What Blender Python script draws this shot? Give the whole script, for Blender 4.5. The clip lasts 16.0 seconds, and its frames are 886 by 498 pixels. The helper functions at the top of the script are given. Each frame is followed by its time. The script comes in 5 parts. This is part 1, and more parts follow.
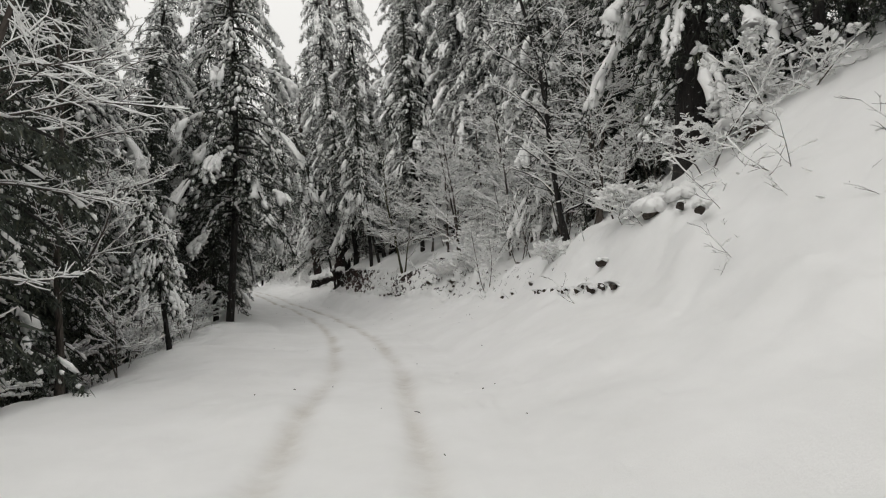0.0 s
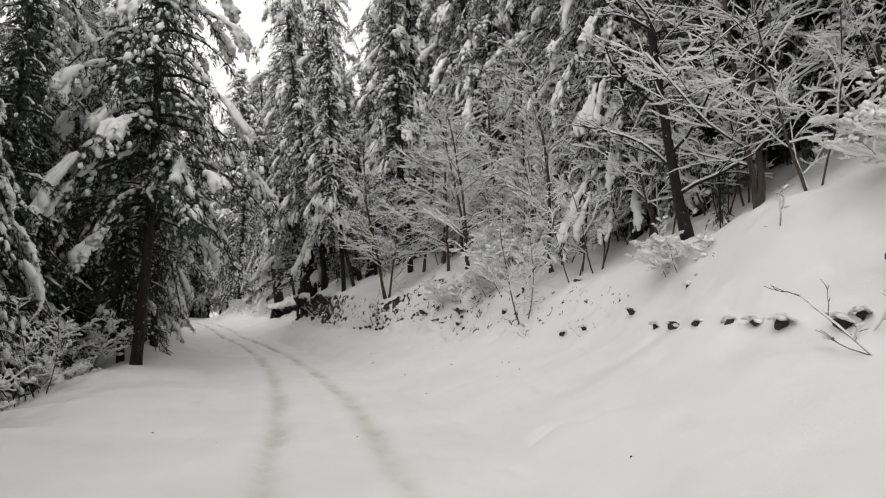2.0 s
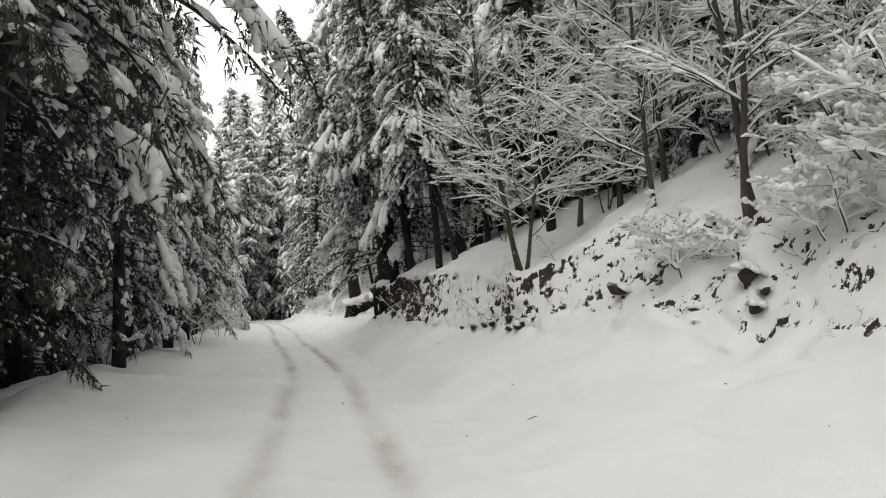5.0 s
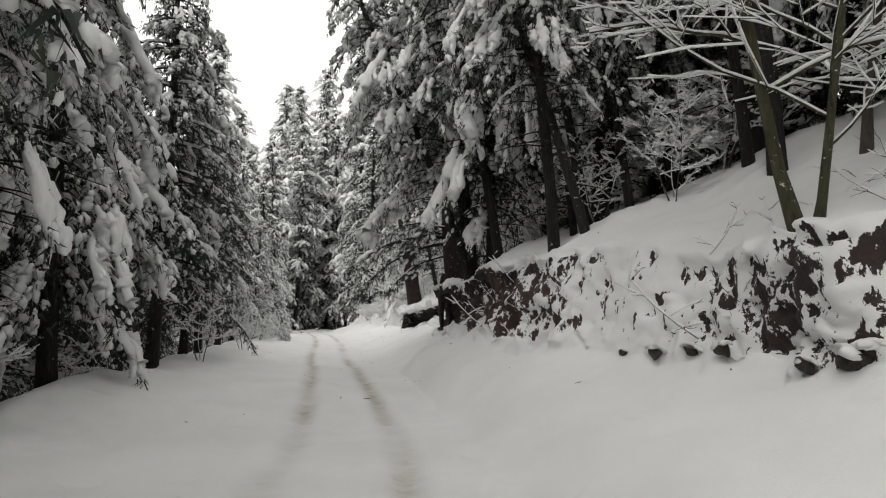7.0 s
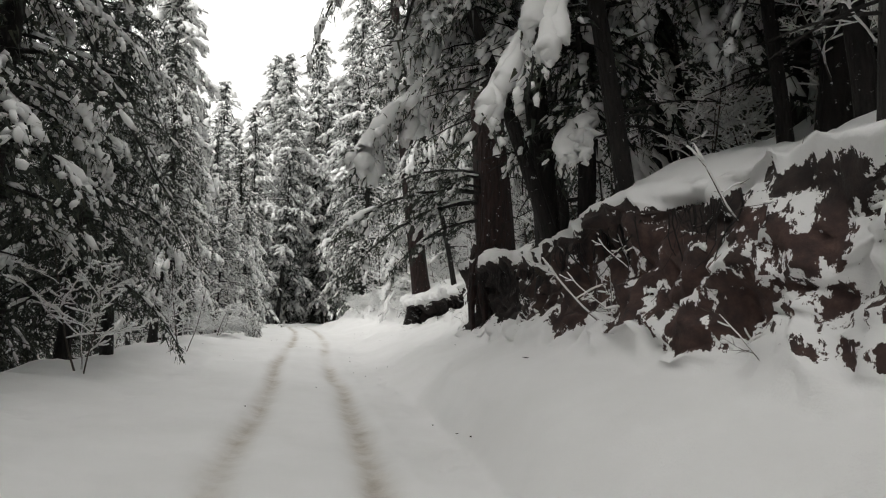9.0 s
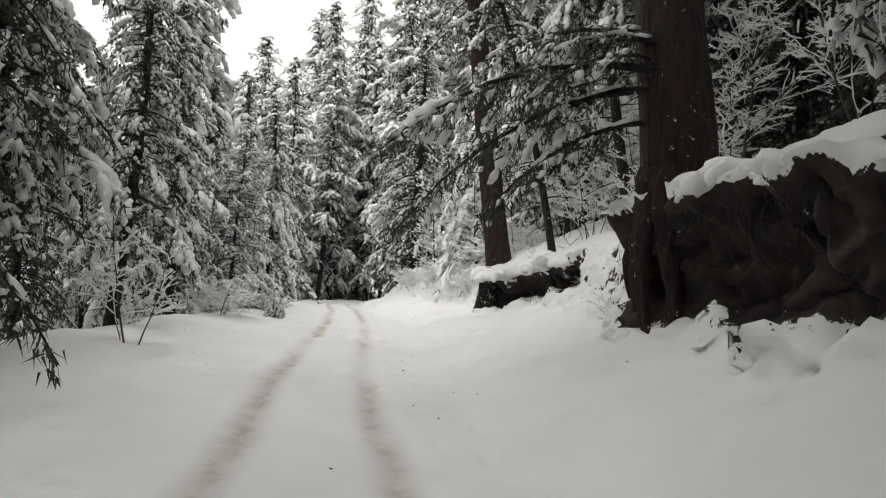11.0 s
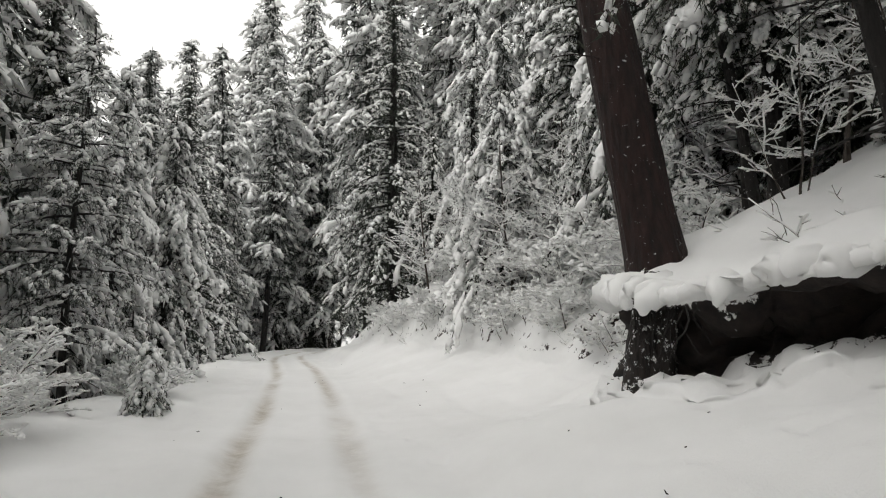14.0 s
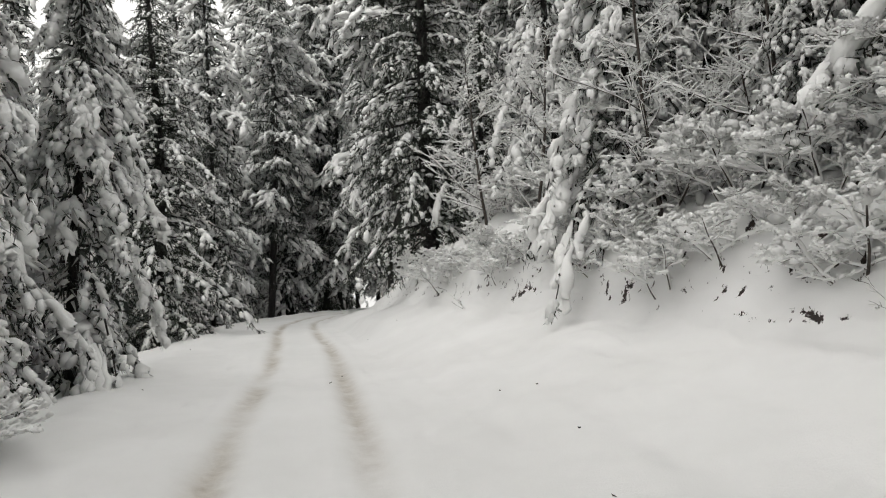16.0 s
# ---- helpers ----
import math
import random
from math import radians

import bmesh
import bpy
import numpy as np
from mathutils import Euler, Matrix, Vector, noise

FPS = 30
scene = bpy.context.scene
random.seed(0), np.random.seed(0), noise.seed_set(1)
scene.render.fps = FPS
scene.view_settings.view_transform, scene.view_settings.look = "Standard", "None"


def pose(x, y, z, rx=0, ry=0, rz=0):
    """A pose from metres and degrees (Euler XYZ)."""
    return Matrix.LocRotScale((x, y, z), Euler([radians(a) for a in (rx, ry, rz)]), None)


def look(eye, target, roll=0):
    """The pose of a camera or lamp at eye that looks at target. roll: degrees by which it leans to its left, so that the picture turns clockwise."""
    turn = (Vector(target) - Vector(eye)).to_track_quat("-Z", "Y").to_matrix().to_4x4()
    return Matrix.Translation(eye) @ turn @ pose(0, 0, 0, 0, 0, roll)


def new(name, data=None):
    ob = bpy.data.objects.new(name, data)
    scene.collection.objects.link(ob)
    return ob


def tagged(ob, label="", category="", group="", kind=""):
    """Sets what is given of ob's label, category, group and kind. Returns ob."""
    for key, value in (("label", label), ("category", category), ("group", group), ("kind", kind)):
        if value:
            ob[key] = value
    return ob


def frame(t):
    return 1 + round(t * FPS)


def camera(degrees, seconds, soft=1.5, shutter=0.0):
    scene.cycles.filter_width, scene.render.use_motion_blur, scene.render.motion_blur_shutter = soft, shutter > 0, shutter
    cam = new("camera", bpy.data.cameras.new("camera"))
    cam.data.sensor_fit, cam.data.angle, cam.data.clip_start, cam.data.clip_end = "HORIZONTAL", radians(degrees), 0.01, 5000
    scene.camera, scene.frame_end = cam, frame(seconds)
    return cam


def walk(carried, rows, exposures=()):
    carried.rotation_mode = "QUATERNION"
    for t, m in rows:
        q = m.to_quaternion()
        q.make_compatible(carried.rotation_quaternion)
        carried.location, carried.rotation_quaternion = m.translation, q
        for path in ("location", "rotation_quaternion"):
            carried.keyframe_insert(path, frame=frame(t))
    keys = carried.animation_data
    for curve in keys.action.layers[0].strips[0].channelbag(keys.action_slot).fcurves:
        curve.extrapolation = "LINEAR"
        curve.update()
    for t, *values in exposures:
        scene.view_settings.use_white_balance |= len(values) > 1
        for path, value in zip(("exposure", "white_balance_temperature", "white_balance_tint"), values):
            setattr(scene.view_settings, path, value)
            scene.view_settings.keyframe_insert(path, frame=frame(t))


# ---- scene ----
cam = camera(69.8, 16.0, 1.1)
METRES, EYE, TILT, LEAN, TURN = 64.0, 1.5, 2.8, 0.4, 0.0
ROWS = [
    (0.0, 0.0, 0.0, 0.0, -0.0, 0.0, 0.0),
    (0.5, -0.005, 0.0327, -0.0025, 0.55, 1.7, -2.53),
    (1.0, -0.0092, 0.0648, -0.0043, -1.37, 3.41, 0.17),
    (1.5, -0.0134, 0.0989, -0.0081, -3.87, 1.91, -0.12),
    (2.0, -0.0175, 0.132, -0.0096, -2.72, 3.04, -0.9),
    (2.5, -0.0207, 0.1643, -0.0115, -0.36, 6.61, -4.05),
    (3.0, -0.0239, 0.2019, -0.0143, 0.6, 3.96, -0.58),
    (3.5, -0.0294, 0.2356, -0.0174, 0.75, 1.31, 0.46),
    (4.0, -0.0335, 0.2679, -0.0193, 1.45, 3.29, -2.38),
    (4.5, -0.0378, 0.2979, -0.0219, 2.6, 3.48, -2.19),
    (7.0, -0.0703, 0.4485, -0.0306, 10.45, 4.06, -0.07),
    (7.5, -0.079, 0.4775, -0.0327, 7.52, 4.3, -1.99),
    (8.0, -0.088, 0.5076, -0.0337, 10.36, 2.81, 1.55),
    (8.5, -0.0979, 0.5369, -0.0356, 10.77, 2.51, 1.11),
    (9.0, -0.108, 0.5669, -0.0372, 9.66, 3.8, -1.41),
    (11.5, -0.1584, 0.7079, -0.0429, 13.46, 4.22, -0.12),
    (12.0, -0.1702, 0.7358, -0.0442, 15.48, 3.22, -0.03),
    (12.5, -0.1815, 0.7625, -0.045, 14.76, 5.45, -1.53),
    (13.0, -0.1936, 0.7911, -0.0451, 13.7, 6.24, -0.01),
    (13.5, -0.2045, 0.8192, -0.046, 11.08, 4.97, 1.44),
    (14.0, -0.2153, 0.8475, -0.0461, 9.59, 5.07, 0.62),
    (14.5, -0.2266, 0.8762, -0.0462, 9.63, 4.69, 0.61),
    (15.0, -0.2357, 0.9022, -0.0478, 9.76, 1.73, 1.38),
    (15.5, -0.2469, 0.9296, -0.0486, 10.34, 3.02, -1.59),
    (16.0, -0.2563, 0.9592, -0.0493, 10.9, 1.08, 2.65),
]
STEPS = [(t, pose(0, 0, EYE, TILT, LEAN, TURN) @ pose(METRES * x, METRES * y, METRES * z, 90 + pitch, roll, yaw)) for t, x, y, z, yaw, pitch, roll in ROWS]
STEPS += [(4.7, look((-2.527, 19.86, 1.03), (-2.658, 21.846, 1.228), 0.3)), (6.8, look((-4.295, 28.02, 0.999), (-4.613, 29.98, 1.235), -1.2)),
          (9.2, look((-7.168, 37.112, 0.943), (-7.54, 39.073, 1.069), 1.5)), (11.3, look((-9.835, 44.63, 1.03), (-10.323, 46.561, 1.215), 2.9))]
walk(cam, sorted(STEPS, key=lambda row: row[0]),
     [(0.0, -0.4), (1.5, -0.16), (2.5, -0.16), (3.5, 0.0), (4.5, 0.14), (7.0, 0.1), (7.5, 0.16), (8.0, 0.4), (8.5, 0.26), (9.0, 0.22), (11.5, 0.3), (12.0, 0.26), (12.5, 0.08), (14.5, 0.06), (16.0, 0.07)])

# ---- world and light: overcast winter sky ----
SUN_ELEV, SUN_ROT = radians(38), radians(200)
world = bpy.data.worlds.new("overcast_sky")
scene.world = world
world.use_nodes = True
wn, wl = world.node_tree.nodes, world.node_tree.links
wn.clear()
sky = wn.new("ShaderNodeTexSky")
sky.sky_type, sky.sun_disc = "NISHITA", False
sky.sun_elevation, sky.sun_rotation = SUN_ELEV, SUN_ROT
sky.air_density, sky.dust_density, sky.ozone_density = 1.0, 4.0, 0.5
grey = wn.new("ShaderNodeHueSaturation")
grey.inputs["Saturation"].default_value = 0.06
cloud = wn.new("ShaderNodeMix")
cloud.data_type = "RGBA"
cloud.inputs[0].default_value = 0.9
coord = wn.new("ShaderNodeTexCoord")
height = wn.new("ShaderNodeSeparateXYZ")
wl.new(coord.outputs["Generated"], height.inputs[0])
rise = wn.new("ShaderNodeMapRange")
rise.inputs["From Min"].default_value, rise.inputs["From Max"].default_value = 0.0, 1.0
rise.inputs["To Min"].default_value, rise.inputs["To Max"].default_value = 0.66, 1.12
wl.new(height.outputs["Z"], rise.inputs["Value"])
zenith = wn.new("ShaderNodeMix")
zenith.data_type = "RGBA"
zenith.inputs[6].default_value = (0, 0, 0, 1)
zenith.inputs[7].default_value = (15.2, 15.0, 14.5, 1)
wl.new(rise.outputs[0], zenith.inputs[0])
wl.new(zenith.outputs[2], cloud.inputs[7])
bg = wn.new("ShaderNodeBackground")
bg.inputs["Strength"].default_value = 0.1
wo = wn.new("ShaderNodeOutputWorld")
wl.new(sky.outputs[0], grey.inputs["Color"])
wl.new(grey.outputs[0], cloud.inputs[6])
wl.new(cloud.outputs[2], bg.inputs["Color"])
wl.new(bg.outputs[0], wo.inputs["Surface"])
sun_data = bpy.data.lights.new("sun", "SUN")
sun_data.energy, sun_data.angle, sun_data.color = 0.6, radians(40), (1.0, 0.97, 0.93)
sun = new("sun", sun_data)
sun.rotation_euler = (radians(90) - SUN_ELEV, 0, radians(180) - SUN_ROT)
sun.location = (0, 0, 60)

# ---- materials ----


def mat_nodes(name, rough=0.8):
    m = bpy.data.materials.new(name)
    m.use_nodes = True
    n, l = m.node_tree.nodes, m.node_tree.links
    b = n["Principled BSDF"]
    b.inputs["Roughness"].default_value = rough
    return m, n, l, b


def noise_node(n, l, scale, detail=4, rough=0.6, vec=None):
    t = n.new("ShaderNodeTexNoise")
    t.inputs["Scale"].default_value = scale
    t.inputs["Detail"].default_value = detail
    t.inputs["Roughness"].default_value = rough
    if vec is not None:
        l.new(vec, t.inputs["Vector"])
    return t


def ramp(n, l, src, stops):
    r = n.new("ShaderNodeValToRGB")
    e = r.color_ramp.elements
    while len(e) < len(stops):
        e.new(0.5)
    for i, (p, c) in enumerate(stops):
        e[i].position, e[i].color = p, (*c, 1)
    l.new(src, r.inputs["Fac"])
    return r


def bump(n, l, b, src, strength, dist):
    u = n.new("ShaderNodeBump")
    u.inputs["Strength"].default_value, u.inputs["Distance"].default_value = strength, dist
    l.new(src, u.inputs["Height"])
    l.new(u.outputs[0], b.inputs["Normal"])
    return u


def mix_rgb(n, l, fac, a, c):
    m = n.new("ShaderNodeMix")
    m.data_type = "RGBA"
    for sock, val in ((m.inputs[0], fac), (m.inputs[6], a), (m.inputs[7], c)):
        if isinstance(val, (float, tuple)):
            sock.default_value = val if isinstance(val, float) else (*val, 1)
        else:
            l.new(val, sock)
    return m.outputs[2]


def snow_material():
    m, n, l, b = mat_nodes("snow", 0.75)
    geo = n.new("ShaderNodeNewGeometry")
    big = noise_node(n, l, 0.7, 4, 0.6, geo.outputs["Position"])
    fine = noise_node(n, l, 60, 6, 0.7, geo.outputs["Position"])
    c = ramp(n, l, big.outputs[0], [(0.3, (0.80, 0.80, 0.79)), (0.7, (0.88, 0.88, 0.87))])
    l.new(c.outputs[0], b.inputs["Base Color"])
    bump(n, l, b, fine.outputs[0], 0.35, 0.02)
    return m


def bark_material(name, dark, light, snowy=0.0, plates=16, relief=0.05):
    m, n, l, b = mat_nodes(name, 0.92)
    tc = n.new("ShaderNodeTexCoord")
    mp = n.new("ShaderNodeMapping")
    mp.inputs["Scale"].default_value = (1, 1, 0.22)
    l.new(tc.outputs["Object"], mp.inputs["Vector"])
    a = noise_node(n, l, plates, 8, 0.7, mp.outputs[0])
    v = n.new("ShaderNodeTexVoronoi")
    v.inputs["Scale"].default_value = plates * 1.25
    l.new(mp.outputs[0], v.inputs["Vector"])
    c = ramp(n, l, a.outputs[0], [(0.3, dark), (0.72, light)])
    col = c.outputs[0]
    if snowy:
        s = noise_node(n, l, 9, 6, 0.75, tc.outputs["Object"])
        r = ramp(n, l, s.outputs[0], [(0.66 - snowy * 0.1, (0, 0, 0)), (0.69 - snowy * 0.1, (1, 1, 1))])
        col = mix_rgb(n, l, r.outputs[0], col, (0.82, 0.82, 0.82))
    l.new(col, b.inputs["Base Color"])
    add = n.new("ShaderNodeMath")
    l.new(a.outputs[0], add.inputs[0])
    l.new(v.outputs[0], add.inputs[1])
    bump(n, l, b, add.outputs[0], 0.9, relief)
    return m


def needle_material():
    m, n, l, b = mat_nodes("needles", 0.6)
    geo = n.new("ShaderNodeNewGeometry")
    inf = n.new("ShaderNodeObjectInfo")
    c = ramp(n, l, geo.outputs["Random Per Island"], [(0.0, (0.013, 0.019, 0.014)), (0.6, (0.028, 0.037, 0.026)), (1.0, (0.062, 0.067, 0.044))])
    d = ramp(n, l, inf.outputs["Random"], [(0.0, (0.75, 0.8, 0.75)), (1.0, (1.15, 1.1, 1.05))])
    mul = n.new("ShaderNodeMix")
    mul.data_type, mul.blend_type = "RGBA", "MULTIPLY"
    mul.inputs[0].default_value = 1.0
    l.new(c.outputs[0], mul.inputs[6])
    l.new(d.outputs[0], mul.inputs[7])
    l.new(mul.outputs[2], b.inputs["Base Color"])
    return m


def frosted_material():
    """Needles of which some carry rime and a dusting of snow."""
    m, n, l, b = mat_nodes("frosted_needles", 0.7)
    geo = n.new("ShaderNodeNewGeometry")
    c = ramp(n, l, geo.outputs["Random Per Island"], [(0.0, (0.012, 0.017, 0.013)), (0.55, (0.034, 0.041, 0.032)), (0.66, (0.36, 0.37, 0.36)), (1.0, (0.72, 0.73, 0.72))])
    l.new(c.outputs[0], b.inputs["Base Color"])
    return m


def ground_material():
    """Snow over all; bare earth by the mesh's own 'bare' values; slushy ruts by 'rut'."""
    m, n, l, b = mat_nodes("snow_and_earth", 0.8)
    geo = n.new("ShaderNodeNewGeometry")
    pos = geo.outputs["Position"]
    big = noise_node(n, l, 0.5, 5, 0.6, pos)
    mid = noise_node(n, l, 5, 6, 0.65, pos)
    fine = noise_node(n, l, 45, 6, 0.7, pos)
    snow = ramp(n, l, big.outputs[0], [(0.3, (0.80, 0.80, 0.79)), (0.7, (0.88, 0.88, 0.875))])
    earth = ramp(n, l, mid.outputs[0], [(0.3, (0.018, 0.012, 0.011)), (0.55, (0.066, 0.034, 0.028)), (0.75, (0.135, 0.078, 0.062))])
    rutc = ramp(n, l, mid.outputs[0], [(0.3, (0.37, 0.325, 0.265)), (0.7, (0.56, 0.52, 0.455))])
    bare = n.new("ShaderNodeAttribute")
    bare.attribute_name = "bare"
    rut = n.new("ShaderNodeAttribute")
    rut.attribute_name = "rut"
    streak = n.new("ShaderNodeMapping")
    streak.inputs["Scale"].default_value = (1, 1, 0.5)
    l.new(pos, streak.inputs["Vector"])
    patch = noise_node(n, l, 8.5, 6, 0.7, streak.outputs[0])
    edge = n.new("ShaderNodeMath")
    edge.operation = "ADD"
    l.new(bare.outputs["Fac"], edge.inputs[0])
    stretch = n.new("ShaderNodeMapRange")
    stretch.inputs["From Min"].default_value, stretch.inputs["From Max"].default_value = 0.3, 0.7
    stretch.inputs["To Min"].default_value, stretch.inputs["To Max"].default_value = -0.38, 0.38
    l.new(patch.outputs[0], stretch.inputs["Value"])
    l.new(stretch.outputs[0], edge.inputs[1])
    cut = ramp(n, l, edge.outputs[0], [(0.98, (0, 0, 0)), (1.0, (1, 1, 1))])
    rm = n.new("ShaderNodeMath")
    rm.operation = "MULTIPLY"
    l.new(rut.outputs["Fac"], rm.inputs[0])
    rn = ramp(n, l, noise_node(n, l, 2.2, 6, 0.7, pos).outputs[0], [(0.25, (0.35, 0.35, 0.35)), (0.65, (1, 1, 1))])
    l.new(rn.outputs[0], rm.inputs[1])
    c1 = mix_rgb(n, l, rm.outputs[0], snow.outputs[0], rutc.outputs[0])
    # dark soil colour, with the shade of undercuts and pits put into it
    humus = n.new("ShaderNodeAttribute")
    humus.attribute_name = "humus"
    shaded_soil = ramp(n, l, mid.outputs[0], [(0.35, (0.006, 0.0045, 0.004)), (0.75, (0.04, 0.027, 0.023))])
    soil = mix_rgb(n, l, humus.outputs["Fac"], earth.outputs[0], shaded_soil.outputs[0])
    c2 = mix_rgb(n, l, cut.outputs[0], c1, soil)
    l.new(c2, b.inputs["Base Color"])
    h = n.new("ShaderNodeMath")
    h.operation = "ADD"
    l.new(mid.outputs[0], h.inputs[0])
    l.new(fine.outputs[0], h.inputs[1])
    bump(n, l, b, h.outputs[0], 0.4, 0.045)
    return m


SNOW = snow_material()
BARK = bark_material("bark", (0.005, 0.0045, 0.004), (0.024, 0.02, 0.0175), 0.2)
BARK_RED = bark_material("bark_red", (0.004, 0.0022, 0.0019), (0.033, 0.0125, 0.0098), 0.16, 9, 0.1)
BARK_DUSTED = bark_material("bark_dusted", (0.007, 0.006, 0.0055), (0.034, 0.026, 0.022), 0.9)
BARK_MOSS = bark_material("bark_moss", (0.02, 0.02, 0.01), (0.09, 0.085, 0.04), 0.3)
TWIG = bark_material("twig_bark", (0.03, 0.024, 0.02), (0.12, 0.10, 0.085), 0.0)
NEEDLE = needle_material()
FROSTED = frosted_material()
GROUND = ground_material()


def rock_material():
    m, n, l, b = mat_nodes("rock", 0.9)
    tc = n.new("ShaderNodeTexCoord")
    a = noise_node(n, l, 7, 8, 0.7, tc.outputs["Object"])
    c = ramp(n, l, a.outputs[0], [(0.3, (0.016, 0.012, 0.010)), (0.7, (0.10, 0.078, 0.06))])
    l.new(c.outputs[0], b.inputs["Base Color"])
    bump(n, l, b, a.outputs[0], 0.9, 0.1)
    return m


ROCK = rock_material()

# ---- noise ----


def lattice(ix, iy, iz):
    h = (ix * 374761393 + iy * 668265263 + iz * 1442695041) & 0xFFFFFFFF
    h = ((h ^ (h >> 13)) * 1274126177) & 0xFFFFFFFF
    return ((h ^ (h >> 16)) & 0xFFFF) / 65535.0


def vnoise(x, y, z):
    x, y, z = np.broadcast_arrays(np.asarray(x, float), np.asarray(y, float), np.asarray(z, float))
    i, j, k = np.floor(x).astype(np.int64), np.floor(y).astype(np.int64), np.floor(z).astype(np.int64)
    f, g, h = x - i, y - j, z - k
    f, g, h = (a * a * (3 - 2 * a) for a in (f, g, h))
    out = 0
    for a, wa in ((0, 1 - f), (1, f)):
        for b, wb in ((0, 1 - g), (1, g)):
            for c, wc in ((0, 1 - h), (1, h)):
                out = out + wa * wb * wc * lattice(i + a, j + b, k + c)
    return out * 2 - 1


def fbm(x, y, z, octaves=4, gain=0.5):
    out, amp, f = 0, 1.0, 1.0
    for o in range(octaves):
        out = out + amp * vnoise(x * f + 17.3 * o, y * f - 9.1 * o, z * f + 4.7 * o)
        amp, f = amp * gain, f * 2.03
    return out


# ---- the road's line and the ground's cross-section ----
ROAD = [(-300, 6), (-60, 3), (-20, 1.0), (0, 0.0), (6, -0.5), (13, -1.1), (19, -2.0), (24, -3.1), (28.7, -4.5), (32.5, -5.7),
        (36.3, -6.9), (45.4, -10.1), (50.7, -12.3), (56.1, -14.5), (61.4, -16.5), (66, -18.5), (70, -20.1), (79.5, -24.3), (86, -27.4), (92, -29.7), (98, -31), (106, -31.4), (116, -30), (140, -22), (200, 5), (600, 170)]
ROAD_Z = [(-300, 6), (-20, 0.3), (0, 0.0), (12, -0.25), (19, -0.42), (28.7, -0.55), (36.3, -0.55), (45.4, -0.48), (56, -0.2), (61.4, -0.12), (70, 0.05), (84, 0.25), (110, 0.3), (300, 3), (600, 10)]
_v = np.arange(-300, 600, 1.0)
_x = np.interp(_v, *np.array(ROAD, float).T)
_z = np.interp(_v, *np.array(ROAD_Z, float).T)
_k = np.hanning(9)
_k /= _k.sum()
_x = np.convolve(np.pad(_x, 4, mode="edge"), _k, "valid")
_z = np.convolve(np.pad(_z, 4, mode="edge"), _k, "valid")


def road_x(v):
    return np.interp(v, _v, _x)


def road_z(v):
    return np.interp(v, _v, _z)


def road_side(v):
    """Unit vector to the road's right at v."""
    d = (road_x(v + 1.5) - road_x(v - 1.5)) / 3.0
    d = np.clip(d, -0.6, 0.6)
    q = np.sqrt(1 + d * d)
    return 1 / q, -d / q


